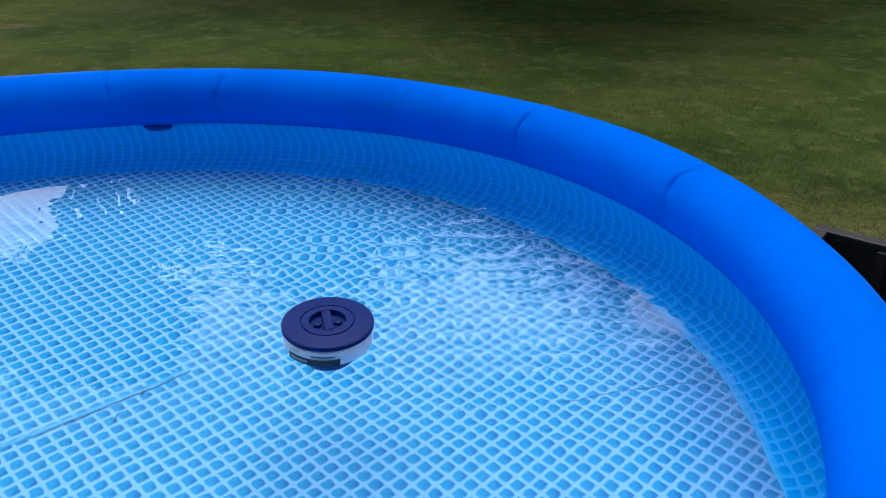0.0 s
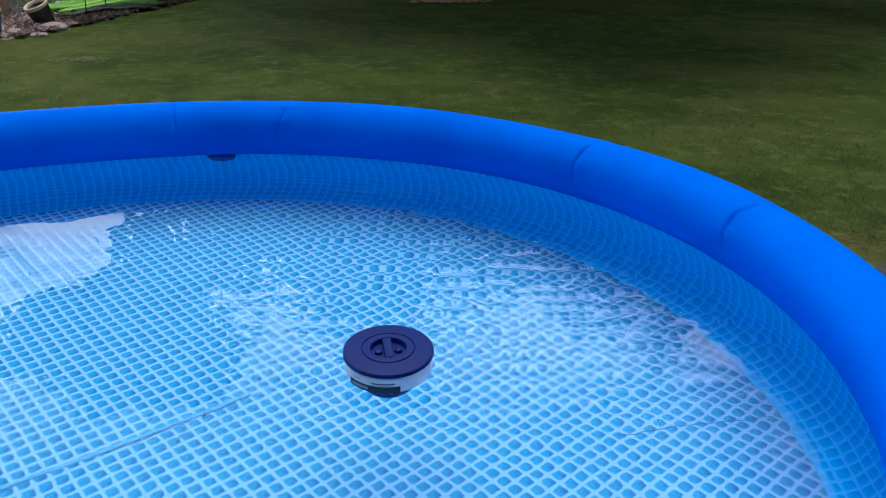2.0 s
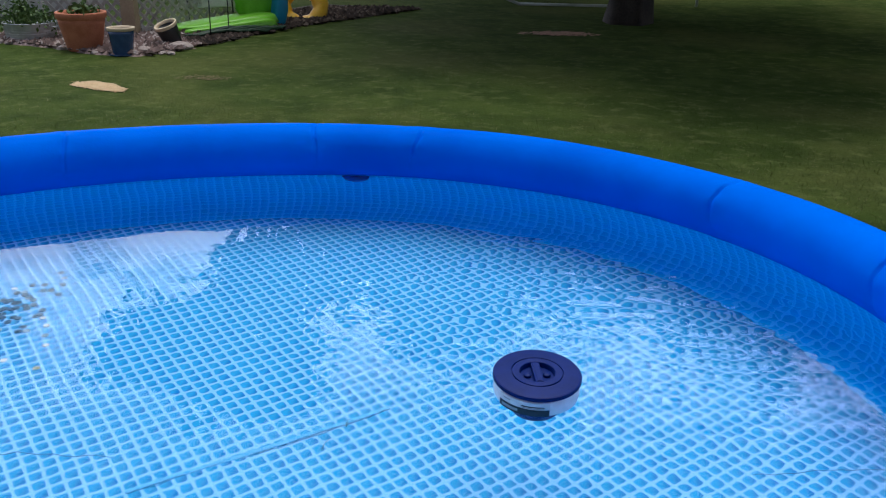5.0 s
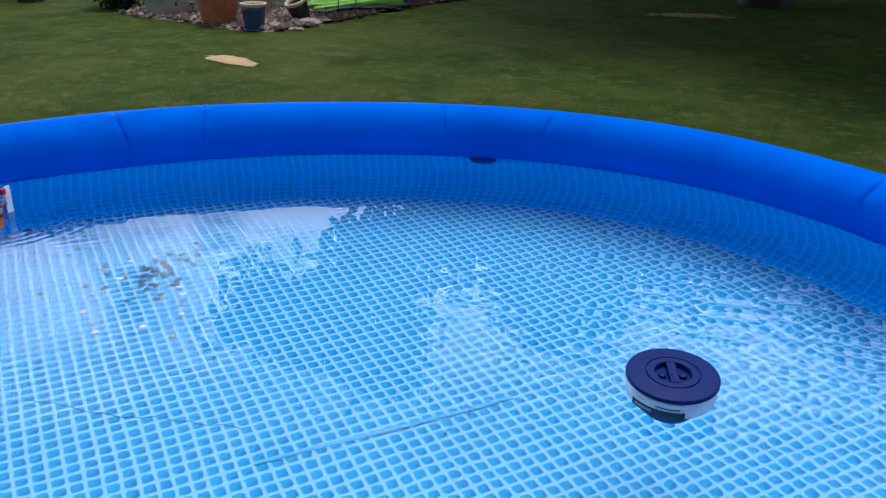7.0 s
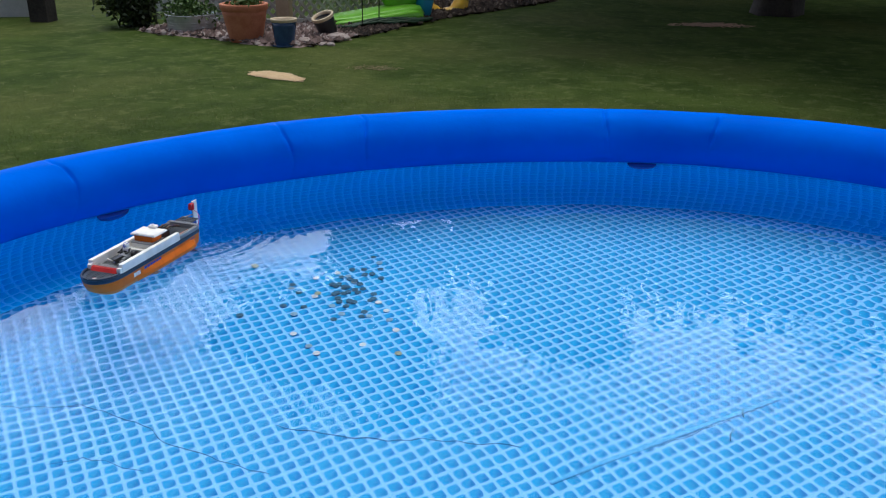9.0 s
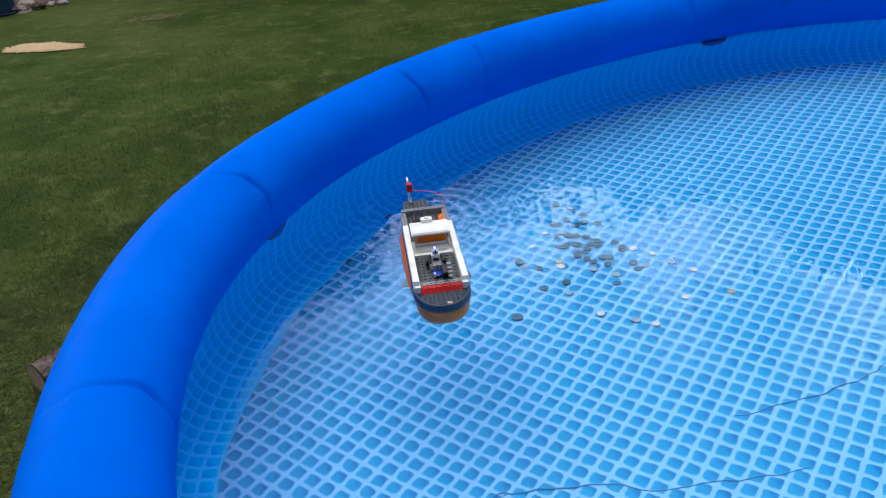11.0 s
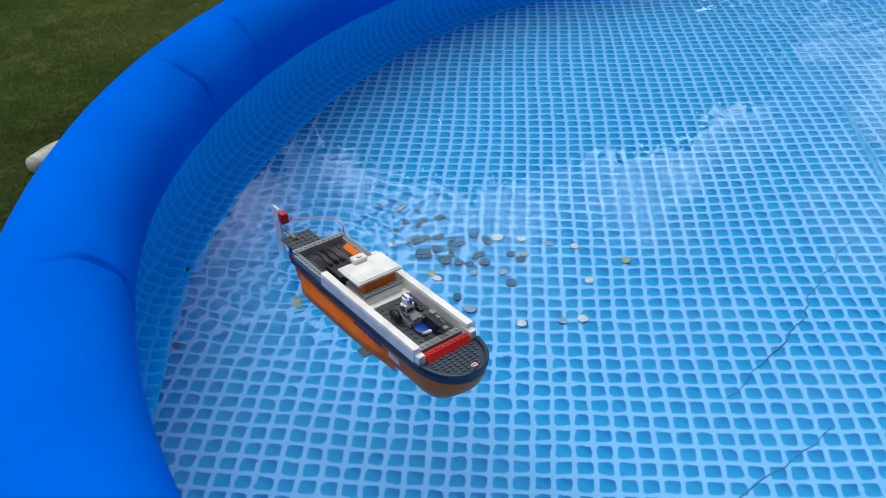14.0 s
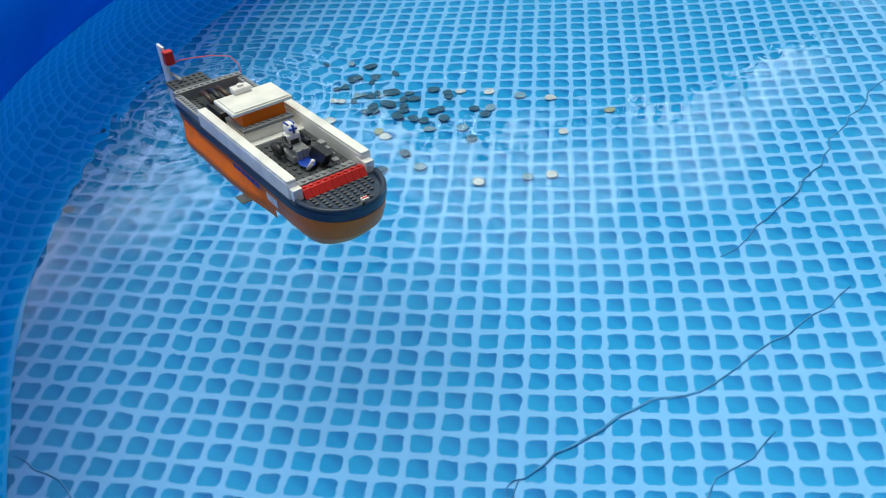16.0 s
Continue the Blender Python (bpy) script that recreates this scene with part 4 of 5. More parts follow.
def coin_mesh(kind):
    label, mat, r = COIN_KINDS[kind]
    bm = bmesh.new()
    lathe(bm, [(0, 0.0013), (r * 0.86, 0.0013), (r * 0.90, 0.0018), (r * 0.98, 0.0018), (r, 0.0013), (r, 0.0003), (r * 0.97, 0.0), (0, 0.0)], 24)
    bmesh.ops.recalc_face_normals(bm, faces=bm.faces[:])
    me = bpy.data.meshes.new("coin")
    bm.to_mesh(me)
    bm.free()
    me.materials.append(mat)
    return me


COIN_MESH = {k: coin_mesh(k) for k in COIN_KINDS}
coin_rng = random.Random(4)
piles = []


def drop_coin(x, y, kind):
    level = sum(1 for px, py in piles if math.hypot(px - x, py - y) < 0.017)
    piles.append((x, y))
    c = new("coin", COIN_MESH[kind])
    lean = coin_rng.uniform(0, 4) if level else coin_rng.uniform(0, 1)
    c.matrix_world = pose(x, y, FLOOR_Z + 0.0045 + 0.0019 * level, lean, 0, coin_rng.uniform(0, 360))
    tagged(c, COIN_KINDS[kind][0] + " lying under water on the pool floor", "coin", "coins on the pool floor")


for (x, y), kind in zip(COINS, COIN_ORDER):
    drop_coin(x, y, kind)
for k in range(18):
    drop_coin(coin_rng.gauss(-0.846, 0.042), coin_rng.gauss(0.683, 0.055), coin_rng.choice("dddddddg"))


def floor_twig(x, y, length, turn):
    """A bit of grass stalk sunk to the pool floor."""
    bm = bmesh.new()
    tube_path(bm, [(-length / 2, 0, 0.002), (-length * 0.1, length * 0.10, 0.006), (length * 0.25, length * 0.06, 0.009), (length / 2, -length * 0.05, 0.004)], 0.0012, 6, 0.0006)
    t = link_bm("twig", bm, M_STALK, None, "", True)
    t.matrix_world = pose(x, y, FLOOR_Z + 0.004, 0, 0, turn)
    return tagged(t, "thin dark grass stalk sunk on the pool floor", "twig", "stalks on the pool floor")


M_STALK = speckled("wet_stalk", (0.03, 0.09, 0.10), (0.06, 0.14, 0.14), 60, 0.6)
floor_twig(0.297, 0.325, 0.050, 80)
floor_twig(0.317, 0.417, 0.034, 95)

# a dead scrap of leaf on the ring
bm = bmesh.new()
lathe(bm, [(0, 0.0012), (0.004, 0.0016), (0.0065, 0.0004), (0.0045, 0.0), (0, 0.0)], 9)
for v in bm.verts:
    v.co *= 0.7
    v.co.x *= 1.3
    v.co.z += 0.0008 * noise.noise(v.co * 300)
scrap = link_bm("leaf_scrap", bm, speckled("dead_leaf", (0.09, 0.065, 0.06), (0.20, 0.16, 0.15), 200, 0.8), None, "", True)
scrap.matrix_world = Matrix.Translation((1.2467, 1.2503, 0.1551)) @ Vector((-0.604, -0.605, 0.519)).to_track_quat("Z", "Y").to_matrix().to_4x4()
tagged(scrap, "tiny brown dead leaf scrap stuck on the blue ring", "leaf")


# ================= garden =================
def leafy_quads(rng, center, spread, count, size, up=0.3):
    """Small folded leaves scattered round a point."""
    c = np.array(center) + rng.normal(0, 1, (count, 3)) * np.array(spread)
    u = rng.normal(0, 1, (count, 3))
    u /= np.linalg.norm(u, axis=1)[:, None]
    w = np.cross(u, rng.normal(0, 1, (count, 3)))
    w /= np.linalg.norm(w, axis=1)[:, None]
    s = size * rng.uniform(0.6, 1.4, (count, 1))
    return np.stack([c - u * s, c + w * s * 0.5, c + u * s, c - w * s * 0.5], 1).reshape(-1, 3)


def mesh_of_quads(name, v, mat, parent=None, label=""):
    n = len(v)
    me = bpy.data.meshes.new(name)
    me.vertices.add(n)
    me.vertices.foreach_set("co", v.ravel().astype(np.float32))
    me.loops.add(n)
    me.loops.foreach_set("vertex_index", np.arange(n, dtype=np.int32))
    me.polygons.add(n // 4)
    me.polygons.foreach_set("loop_start", np.arange(0, n, 4, dtype=np.int32))
    me.update(calc_edges=True)
    me.materials.append(mat)
    ob = new(name, me)
    if parent is not None:
        ob.parent = parent
    if label:
        ob["label"] = label
    return ob


def leaf_material(name, a, b):
    g = Graph(name)
    return g.done(g.mix(g.island(), a, b), 0.55, 0.0, 0.3)


M_LEAF = leaf_material("maple_leaves", (0.030, 0.065, 0.012), (0.070, 0.125, 0.024))
# leaf greens dimmed, so the shade sits in the colour
M_DARKLEAF = leaf_material("shaded_leaves", (0.010, 0.020, 0.006), (0.028, 0.045, 0.012))
M_LEAF2 = leaf_material("plant_leaves", (0.040, 0.085, 0.020), (0.090, 0.150, 0.035))
M_BARK = speckled("bark", (0.016, 0.012, 0.011), (0.045, 0.035, 0.030), 5, 0.9, 0, 0.8, 40)
M_WOOD = speckled("weathered_wood", (0.30, 0.22, 0.14), (0.42, 0.32, 0.21), 6, 0.75, 0, 0.3, 60)
M_LATTICE = speckled("faded_lattice", (0.30, 0.27, 0.25), (0.44, 0.41, 0.38), 8, 0.8, 0, 0.2)
M_TERRA = speckled("terracotta", (0.40, 0.125, 0.060), (0.52, 0.190, 0.100), 9, 0.8, 0, 0.15)
M_ZINC = speckled("galvanised_steel", (0.42, 0.45, 0.48), (0.58, 0.60, 0.62), 12, 0.4, 0.7)
M_GLAZE = speckled("blue_glaze", (0.020, 0.050, 0.120), (0.035, 0.080, 0.180), 14, 0.25)
M_CREAM = speckled("cream_glaze", (0.55, 0.42, 0.27), (0.66, 0.54, 0.38), 20, 0.5)
M_SOIL = speckled("potting_soil", (0.035, 0.024, 0.016), (0.075, 0.052, 0.036), 30, 0.95, 0, 0.6)
M_STONE = speckled("field_stone", (0.26, 0.21, 0.19), (0.44, 0.36, 0.33), 7, 0.85, 0, 0.4)
M_GRAVEL = speckled("garden_gravel", (0.15, 0.095, 0.085), (0.36, 0.27, 0.25), 28, 0.9, 0, 0.8)
M_STRAW = speckled("dry_straw", (0.56, 0.385, 0.205), (0.66, 0.475, 0.275), 25, 0.9, 0, 0.5)
M_CHIPS = speckled("red_wood_chips", (0.26, 0.13, 0.085), (0.46, 0.27, 0.18), 20, 0.9)
M_DARKMULCH = speckled("dark_mulch", (0.022, 0.017, 0.014), (0.060, 0.045, 0.036), 22, 0.95, 0, 0.8)
M_DRYGRASS = speckled("dry_grass", (0.14, 0.105, 0.045), (0.20, 0.15, 0.07), 20, 0.9)
M_NET = speckled("dark_green_net", (0.008, 0.030, 0.014), (0.016, 0.055, 0.024), 16, 0.6)
M_LIME = speckled("lime_vinyl", (0.14, 0.42, 0.020), (0.19, 0.52, 0.035), 6, 0.35)
M_TEAL = speckled("teal_vinyl", (0.010, 0.19, 0.34), (0.015, 0.25, 0.42), 6, 0.35)
M_YELLOW = speckled("yellow_vinyl", (0.80, 0.42, 0.02), (0.88, 0.52, 0.04), 6, 0.35)
M_LOG = speckled("rough_log_bark", (0.022, 0.015, 0.013), (0.170, 0.118, 0.098), 26, 0.9, 0, 1.0, 70)
M_ENDGRAIN = speckled("cut_log_end", (0.25, 0.17, 0.11), (0.36, 0.26, 0.18), 40, 0.85, 0, 0.3)
M_CANVAS = speckled("white_vinyl", (0.44, 0.43, 0.40), (0.62, 0.60, 0.56), 10, 0.6, 0, 0.2)
M_SIDING = speckled("pale_siding", (0.46, 0.46, 0.46), (0.56, 0.55, 0.54), 3, 0.7, 0, 0.1)
M_HOSE = speckled("white_hose", (0.36, 0.36, 0.33), (0.55, 0.55, 0.52), 10, 0.5)
M_DARKPLASTIC = speckled("black_sheet_plastic", (0.010, 0.010, 0.012), (0.022, 0.022, 0.026), 12, 0.42, 0, 0.15)
M_GREYEDGE = speckled("worn_plastic_edge", (0.012, 0.011, 0.011), (0.034, 0.031, 0.030), 25, 0.55)
M_GALV = speckled("painted_pipe", (0.30, 0.33, 0.30), (0.42, 0.44, 0.42), 10, 0.45, 0.3)


def pot(name, x, y, h, r_base, r_top, mat, label, rim_mat=None, soil=True, lean=(0, 0), rim_h=0.16, category="flower pot"):
    p = thing(name, pose(x, y, GROUND_Z - 0.004, lean[0], lean[1], 0), label, category)
    wall_t = 0.02 if r_top > 0.15 else 0.014
    bm = bmesh.new()
    prof = [(0, 0.0), (r_base * 0.96, 0.0), (r_base, h * 0.03)]
    prof += [(r_base + (r_top * 0.93 - r_base) * (k / 6) ** 0.85, h * (0.03 + (0.97 - rim_h) * k / 6)) for k in range(1, 7)]
    lip = h * (1 - rim_h)
    prof += [(r_top * 0.93 - wall_t, lip), (r_base - wall_t * 0.5, h * 0.30), (0, h * 0.30)]
    lathe(bm, prof, 40)
    part("body", bm, mat, p, "", True)
    bm = bmesh.new()
    lathe(bm, [(r_top * 0.935, lip - 0.004), (r_top * 0.99, lip + h * 0.02), (r_top, h * 0.985), (r_top * 0.985, h), (r_top - wall_t * 1.5, h), (r_top * 0.93 - wall_t * 1.2, lip)], 40)
    part("rim", bm, rim_mat or mat, p, "", True)
    if soil:
        bm = bmesh.new()
        lathe(bm, [(0, h * 0.80), (r_top * 0.5, h * 0.79), (r_top * 0.90 - wall_t, h * 0.77)], 28)
        for v in bm.verts:
            v.co.z += 0.012 * noise.noise(v.co * 24)
        part("soil", bm, M_SOIL, p, "dark potting soil", True)
    return p


terra = pot("terracotta_pot", -4.77, 6.61, 0.385, 0.162, 0.248, M_TERRA, "large terracotta flower pot on a gravel bed")
rng = np.random.default_rng(3)
mesh_of_quads("plant", leafy_quads(rng, (0.02, 0.0, 0.381), (0.08, 0.08, 0.04), 220, 0.030), M_LEAF2, terra, "small green plant")["kind"] = "stuff"
bluepot = pot("blue_glazed_pot", -4.24, 6.47, 0.272, 0.094, 0.135, M_GLAZE, "dark blue glazed pot with a cream rim on gravel", M_CREAM, True, (0, 0), 0.10)
bm = bmesh.new()
lathe(bm, [(0, 0.0), (0.125, 0.0), (0.138, 0.018), (0.130, 0.020), (0.117, 0.009), (0, 0.009)], 32)
part("saucer", bm, M_GLAZE, bluepot, "", True)
pot("tipped_pot", -4.09, 7.20, 0.255, 0.088, 0.124, M_DARKPLASTIC, "black pot with a cream inside leaning over on gravel", M_CREAM, True, (20, -11), 0.12)


def zinc_tub(x, y):
    t = thing("metal_tub", pose(x, y, GROUND_Z - 0.004) @ Matrix.Scale(0.81, 4), "round galvanised metal tub planted with leafy flowers", "planter")
    bm = bmesh.new()
    prof = [(0, 0), (0.30, 0), (0.305, 0.01)]
    for k in range(24):
        z = 0.02 + 0.22 * k / 23
        prof.append((0.307 + 0.030 * k / 23 + 0.004 * math.cos(k * 1.9) * (6 < k < 18), z))
    prof += [(0.345, 0.245), (0.345, 0.255), (0.330, 0.255), (0.325, 0.20), (0, 0.20)]
    lathe(bm, prof, 56)
    part("body", bm, M_ZINC, t, "ribbed galvanised body", True)
    for s in (1, -1):
        bm = bmesh.new()
        tube_path(bm, [(s * 0.345, -0.06, 0.21), (s * 0.385, -0.05, 0.205), (s * 0.392, 0, 0.20), (s * 0.385, 0.05, 0.205), (s * 0.345, 0.06, 0.21)], 0.007, 8)
        part("handle", bm, M_ZINC, t, "", True)
    r = np.random.default_rng(8)
    mesh_of_quads("plant", np.concatenate([leafy_quads(r, (0.0, 0, 0.30), (0.17, 0.15, 0.07), 1100, 0.030), leafy_quads(r, (-0.14, 0, 0.38), (0.05, 0.06, 0.08), 300, 0.030)]), M_LEAF2, t, "low leafy green plants")
    return t


zinc_tub(-5.69, 6.99)


def flat_patch(name, pts, mat, label, category, rise=0.012, kind="structure", seg=8, seed=1):
    """A low uneven patch of soil, straw or gravel with a ragged outline."""
    rng = random.Random(seed)
    cx, cy = sum(p[0] for p in pts) / len(pts), sum(p[1] for p in pts) / len(pts)
    outline = []
    for a, b in zip(pts, pts[1:] + pts[:1]):
        for k in range(seg):
            f = k / seg
            outline.append((a[0] + (b[0] - a[0]) * f + rng.uniform(-0.02, 0.02), a[1] + (b[1] - a[1]) * f + rng.uniform(-0.02, 0.02)))
    bm, rings = bmesh.new(), []
    for s, h in ((1.0, -0.02), (0.93, 0.5), (0.75, 0.9), (0.45, 1.0), (0.18, 1.0)):
        rings.append([bm.verts.new((cx + (x - cx) * s, cy + (y - cy) * s, GROUND_Z - 0.006 if s == 1.0 else GROUND_Z + 0.012 + rise * h + 0.008 * noise.noise(Vector((x * s * 5, y * s * 5, h))))) for x, y in outline])
    n = len(outline)
    for a, b in zip(rings, rings[1:]):
        for k in range(n):
            bm.faces.new((a[k], a[(k + 1) % n], b[(k + 1) % n], b[k]))
    bm.faces.new(rings[-1])
    bmesh.ops.recalc_face_normals(bm, faces=bm.faces[:])
    return tagged(link_bm(name, bm, mat, None, "", True), label, category, "", kind)


def litter(name, x, y, rx, ry, turn, count, length, width, mat, label, category, seed):
    """Loose straws or chips strewn over an oval of the lawn, thinning towards its edge."""
    rr = np.random.default_rng(seed)
    r, a = rr.uniform(0, 1, count) ** 0.55 * rr.uniform(0.55, 1.18, count), rr.uniform(0, 2 * np.pi, count)
    r *= 1 + 0.10 * np.sin(3 * a + seed) + 0.07 * np.sin(7 * a + 2 * seed)
    u, w = rx * r * np.cos(a), ry * r * np.sin(a)
    ca, sa = math.cos(radians(turn)), math.sin(radians(turn))
    c = np.stack([x + u * ca - w * sa, y + u * sa + w * ca, GROUND_Z + 0.003 + 0.004 * rr.uniform(0, 1, count)], 1)
    t = rr.uniform(0, np.pi, count)
    half = length * rr.uniform(0.5, 1.2, (count, 1)) / 2
    d = np.stack([np.cos(t), np.sin(t), rr.normal(0, 0.03, count)], 1) * half
    side = np.stack([-np.sin(t), np.cos(t), rr.normal(0, 0.08, count)], 1) * width / 2
    v = np.stack([c - d - side, c + d - side, c + d + side, c - d + side], 1).reshape(-1, 3)
    return tagged(mesh_of_quads(name, v, mat), label, category, "", "stuff")


litter("straw", -3.50, 4.97, 0.27, 0.105, -20, 4600, 0.055, 0.009, M_STRAW, "pale dry straw laid over a bare spot in the lawn", "straw", 2)
litter("dry_clippings", -2.87, 5.59, 0.26, 0.12, 8, 130, 0.05, 0.006, M_DRYGRASS, "thin brownish clippings on a worn spot of lawn", "clippings", 3)
litter("wood_chips", -0.28, 9.60, 0.46, 0.20, 12, 420, 0.06, 0.022, M_CHIPS, "reddish wood chips strewn beside the tree roots", "wood chips", 4)
flat_patch("mulch_bed", [(-4.21, 7.32), (-3.76, 7.23), (-3.49, 8.94), (-2.48, 11.70), (-4.18, 11.68), (-4.74, 8.50)], M_DARKMULCH, "dark damp mulch of the planting bed", "mulch", 0.02, "structure", 8, 6)
flat_patch("gravel_bed", [(-6.35, 6.83), (-6.05, 6.72), (-5.08, 6.56), (-4.52, 6.37), (-4.03, 6.38), (-3.76, 7.05), (-3.97, 7.44), (-4.66, 8.38), (-6.33, 8.11)], M_GRAVEL, "pinkish brown gravel planting bed along the deck", "gravel", 0.02, "structure", 8, 5)


def garden_stone(x, y, sx, sy, sz, turn, seed):
    bm = bmesh.new()
    bmesh.ops.create_icosphere(bm, subdivisions=3, radius=1.0)
    for v in bm.verts:
        n = noise.noise(v.co * 1.7 + Vector((seed, 0, 0)))
        v.co *= 1 + 0.28 * n
        v.co = Vector((v.co.x * sx, v.co.y * sy, max(-0.5, v.co.z) * sz))
    s = link_bm("stone", bm, M_STONE, None, "", False)
    s.matrix_world = pose(x, y, GROUND_Z + sz * 0.42, 0, 0, turn)
    return tagged(s, "rough pale tan stone edging the gravel bed", "stone", "stones of the bed")


stone_rng = random.Random(21)
for x, y, s in ((-4.09, 6.61, 0.114), (-3.90, 6.97, 0.122), (-4.52, 6.42, 0.049), (-5.00, 6.54, 0.057), (-5.21, 6.66, 0.065), (-4.68, 6.48, 0.057), (-5.93, 6.76, 0.065), (-6.09, 6.80, 0.073)):
    garden_stone(x, y, s, s * stone_rng.uniform(0.6, 0.8), s * 0.45, stone_rng.uniform(0, 180), stone_rng.uniform(0, 9))
for k in range(70):
    f = k / 69
    x, y = -5.89 + 2.03 * f + stone_rng.uniform(-0.10, 0.10), 6.77 + -0.28 * min(1, f * 1.15) + stone_rng.uniform(-0.08, 0.18)
    s = stone_rng.uniform(0.025, 0.06)
    garden_stone(x, y, s, s * 0.8, s * 0.6, stone_rng.uniform(0, 180), k)


def rubble(name, pts, count, size, mat, label, category, seed):
    """Loose small stones over a polygon of the bed, a few strewn past its edge."""
    rr = np.random.default_rng(seed)
    px, py = np.array([p[0] for p in pts]), np.array([p[1] for p in pts])
    x, y = rr.uniform(px.min(), px.max(), count * 4), rr.uniform(py.min(), py.max(), count * 4)
    jx, jy = x + rr.normal(0, 0.05, len(x)), y + rr.normal(0, 0.05, len(x))
    inside = np.zeros(len(x), bool)
    j = len(pts) - 1
    for i in range(len(pts)):
        cross = ((py[i] > jy) != (py[j] > jy)) & (jx < (px[j] - px[i]) * (jy - py[i]) / (py[j] - py[i] + 1e-9) + px[i])
        inside ^= cross
        j = i
    x, y = x[inside][:count], y[inside][:count]
    verts, faces = [], []
    for a, b in zip(x, y):
        s, t = size * rr.uniform(0.4, 1.3), rr.uniform(0, math.pi)
        o = len(verts)
        for dx, dy, dz in ((1, 0, 0), (0.1, 0.8, 0.1), (-1, 0.1, 0), (0, -0.7, -0.1), (0.15, 0.1, 0.75), (0, 0, -0.5)):
            dx, dy, dz = dx * rr.uniform(0.7, 1.2) * s, dy * rr.uniform(0.7, 1.2) * s, dz * rr.uniform(0.6, 1.2) * s
            verts.append((a + dx * math.cos(t) - dy * math.sin(t), b + dx * math.sin(t) + dy * math.cos(t), GROUND_Z + 0.030 + dz))
        faces += [(o, o + 1, o + 4), (o + 1, o + 2, o + 4), (o + 2, o + 3, o + 4), (o + 3, o, o + 4), (o + 1, o, o + 5), (o + 2, o + 1, o + 5), (o + 3, o + 2, o + 5), (o, o + 3, o + 5)]
    return tagged(arrays(name, verts, faces, mat), label, category, "", "stuff")


def pebble_material(name, a, b, c):
    g = Graph(name)
    r = g.island()
    col = g.mix(g.step(r, 0.0, 0.6), a, b)
    col = g.mix(g.step(r, 0.82, 0.95), col, c)
    return g.done(g.mix(g.math("MULTIPLY", g.noise(40.0, 4.0), 0.5), col, a), 0.9, 0.0, 0.25)


rubble("gravel", [(-6.20, 6.76), (-5.08, 6.58), (-4.52, 6.39), (-4.03, 6.40), (-3.77, 7.05), (-3.93, 7.41), (-4.66, 7.96), (-6.19, 7.60)], 2600, 0.042, pebble_material("bed_pebbles", (0.060, 0.042, 0.038), (0.240, 0.165, 0.150), (0.58, 0.50, 0.47)), "loose pinkish and pale gravel stones round the pots", "gravel", 51)
rubble("bark_mulch", [(-4.17, 7.36), (-3.76, 7.16), (-3.46, 8.95), (-2.55, 11.48), (-3.94, 11.11), (-4.74, 8.50)], 2600, 0.050, pebble_material("bark_pieces", (0.016, 0.012, 0.010), (0.070, 0.048, 0.038), (0.20, 0.15, 0.12)), "dark bark mulch pieces over the bed", "mulch", 52)


def lattice_panel(x0, y0, x1, y1, h):
    """Crossed slats in a frame."""
    L = math.hypot(x1 - x0, y1 - y0)
    p = thing("lattice_panel", Matrix.Translation((x0, y0, GROUND_Z)) @ Matrix.Rotation(math.atan2(y1 - y0, x1 - x0), 4, "Z"), "weathered diagonal wooden lattice skirting under a deck", "lattice fence", "lattice panels", "")
    for z0, z1 in ((0.02, 0.09), (h - 0.07, h)):
        bm = bmesh.new()
        box(bm, 0, L, -0.02, 0.02, z0, z1, 0.003)
        part("rail", bm, M_LATTICE, p)
    step, w = 0.13, 0.035
    for s in (1, -1):
        k = -h
        while k < L:
            a, b = max(0.0, k), min(L, k + h)
            if b - a > 0.05:
                za, zb = (a - k), (b - k)
                if s < 0:
                    za, zb = h - za, h - zb
                bm = bmesh.new()
                d = Vector((b - a, 0, zb - za)).normalized()
                n = Vector((-d.z, 0, d.x)) * w / 2
                y = 0.006 * s
                q = [Vector((a, y, za)) - n, Vector((b, y, zb)) - n, Vector((b, y, zb)) + n, Vector((a, y, za)) + n]
                vs = [bm.verts.new(v) for v in q] + [bm.verts.new(v + Vector((0, 0.008 * s, 0))) for v in q]
                for f in ((0, 1, 2, 3), (7, 6, 5, 4), (0, 4, 5, 1), (1, 5, 6, 2), (2, 6, 7, 3), (3, 7, 4, 0)):
                    bm.faces.new([vs[i] for i in f])
                bmesh.ops.recalc_face_normals(bm, faces=bm.faces[:])
                part("slat", bm, M_LATTICE, p)
            k += step
    return p


lattice_panel(-5.93, 7.56, -4.93, 7.63, 0.771)
lattice_panel(-4.81, 7.71, -4.06, 9.49, 0.771)


def deck_post(x, y, w, h, mat, label):
    bm = bmesh.new()
    box(bm, -w / 2, w / 2, -w / 2, w / 2, -0.1, h, 0.006)
    p = link_bm("deck_post", bm, mat)
    p.matrix_world = pose(x, y, GROUND_Z, 0, 0, 12)
    return tagged(p, label, "post", "deck posts")


deck_post(-4.87, 7.63, 0.154, 0.892, M_WOOD, "square yellowish timber post of the deck")
deck_post(-6.00, 7.58, 0.081, 0.892, M_SIDING, "narrow white painted post of the deck")
deck_post(-7.85, 7.11, 0.227, 1.055, M_BARK, "thick brown timber post of the deck")
deck_post(-4.02, 9.56, 0.114, 0.892, M_WOOD, "square yellowish timber post of the deck")


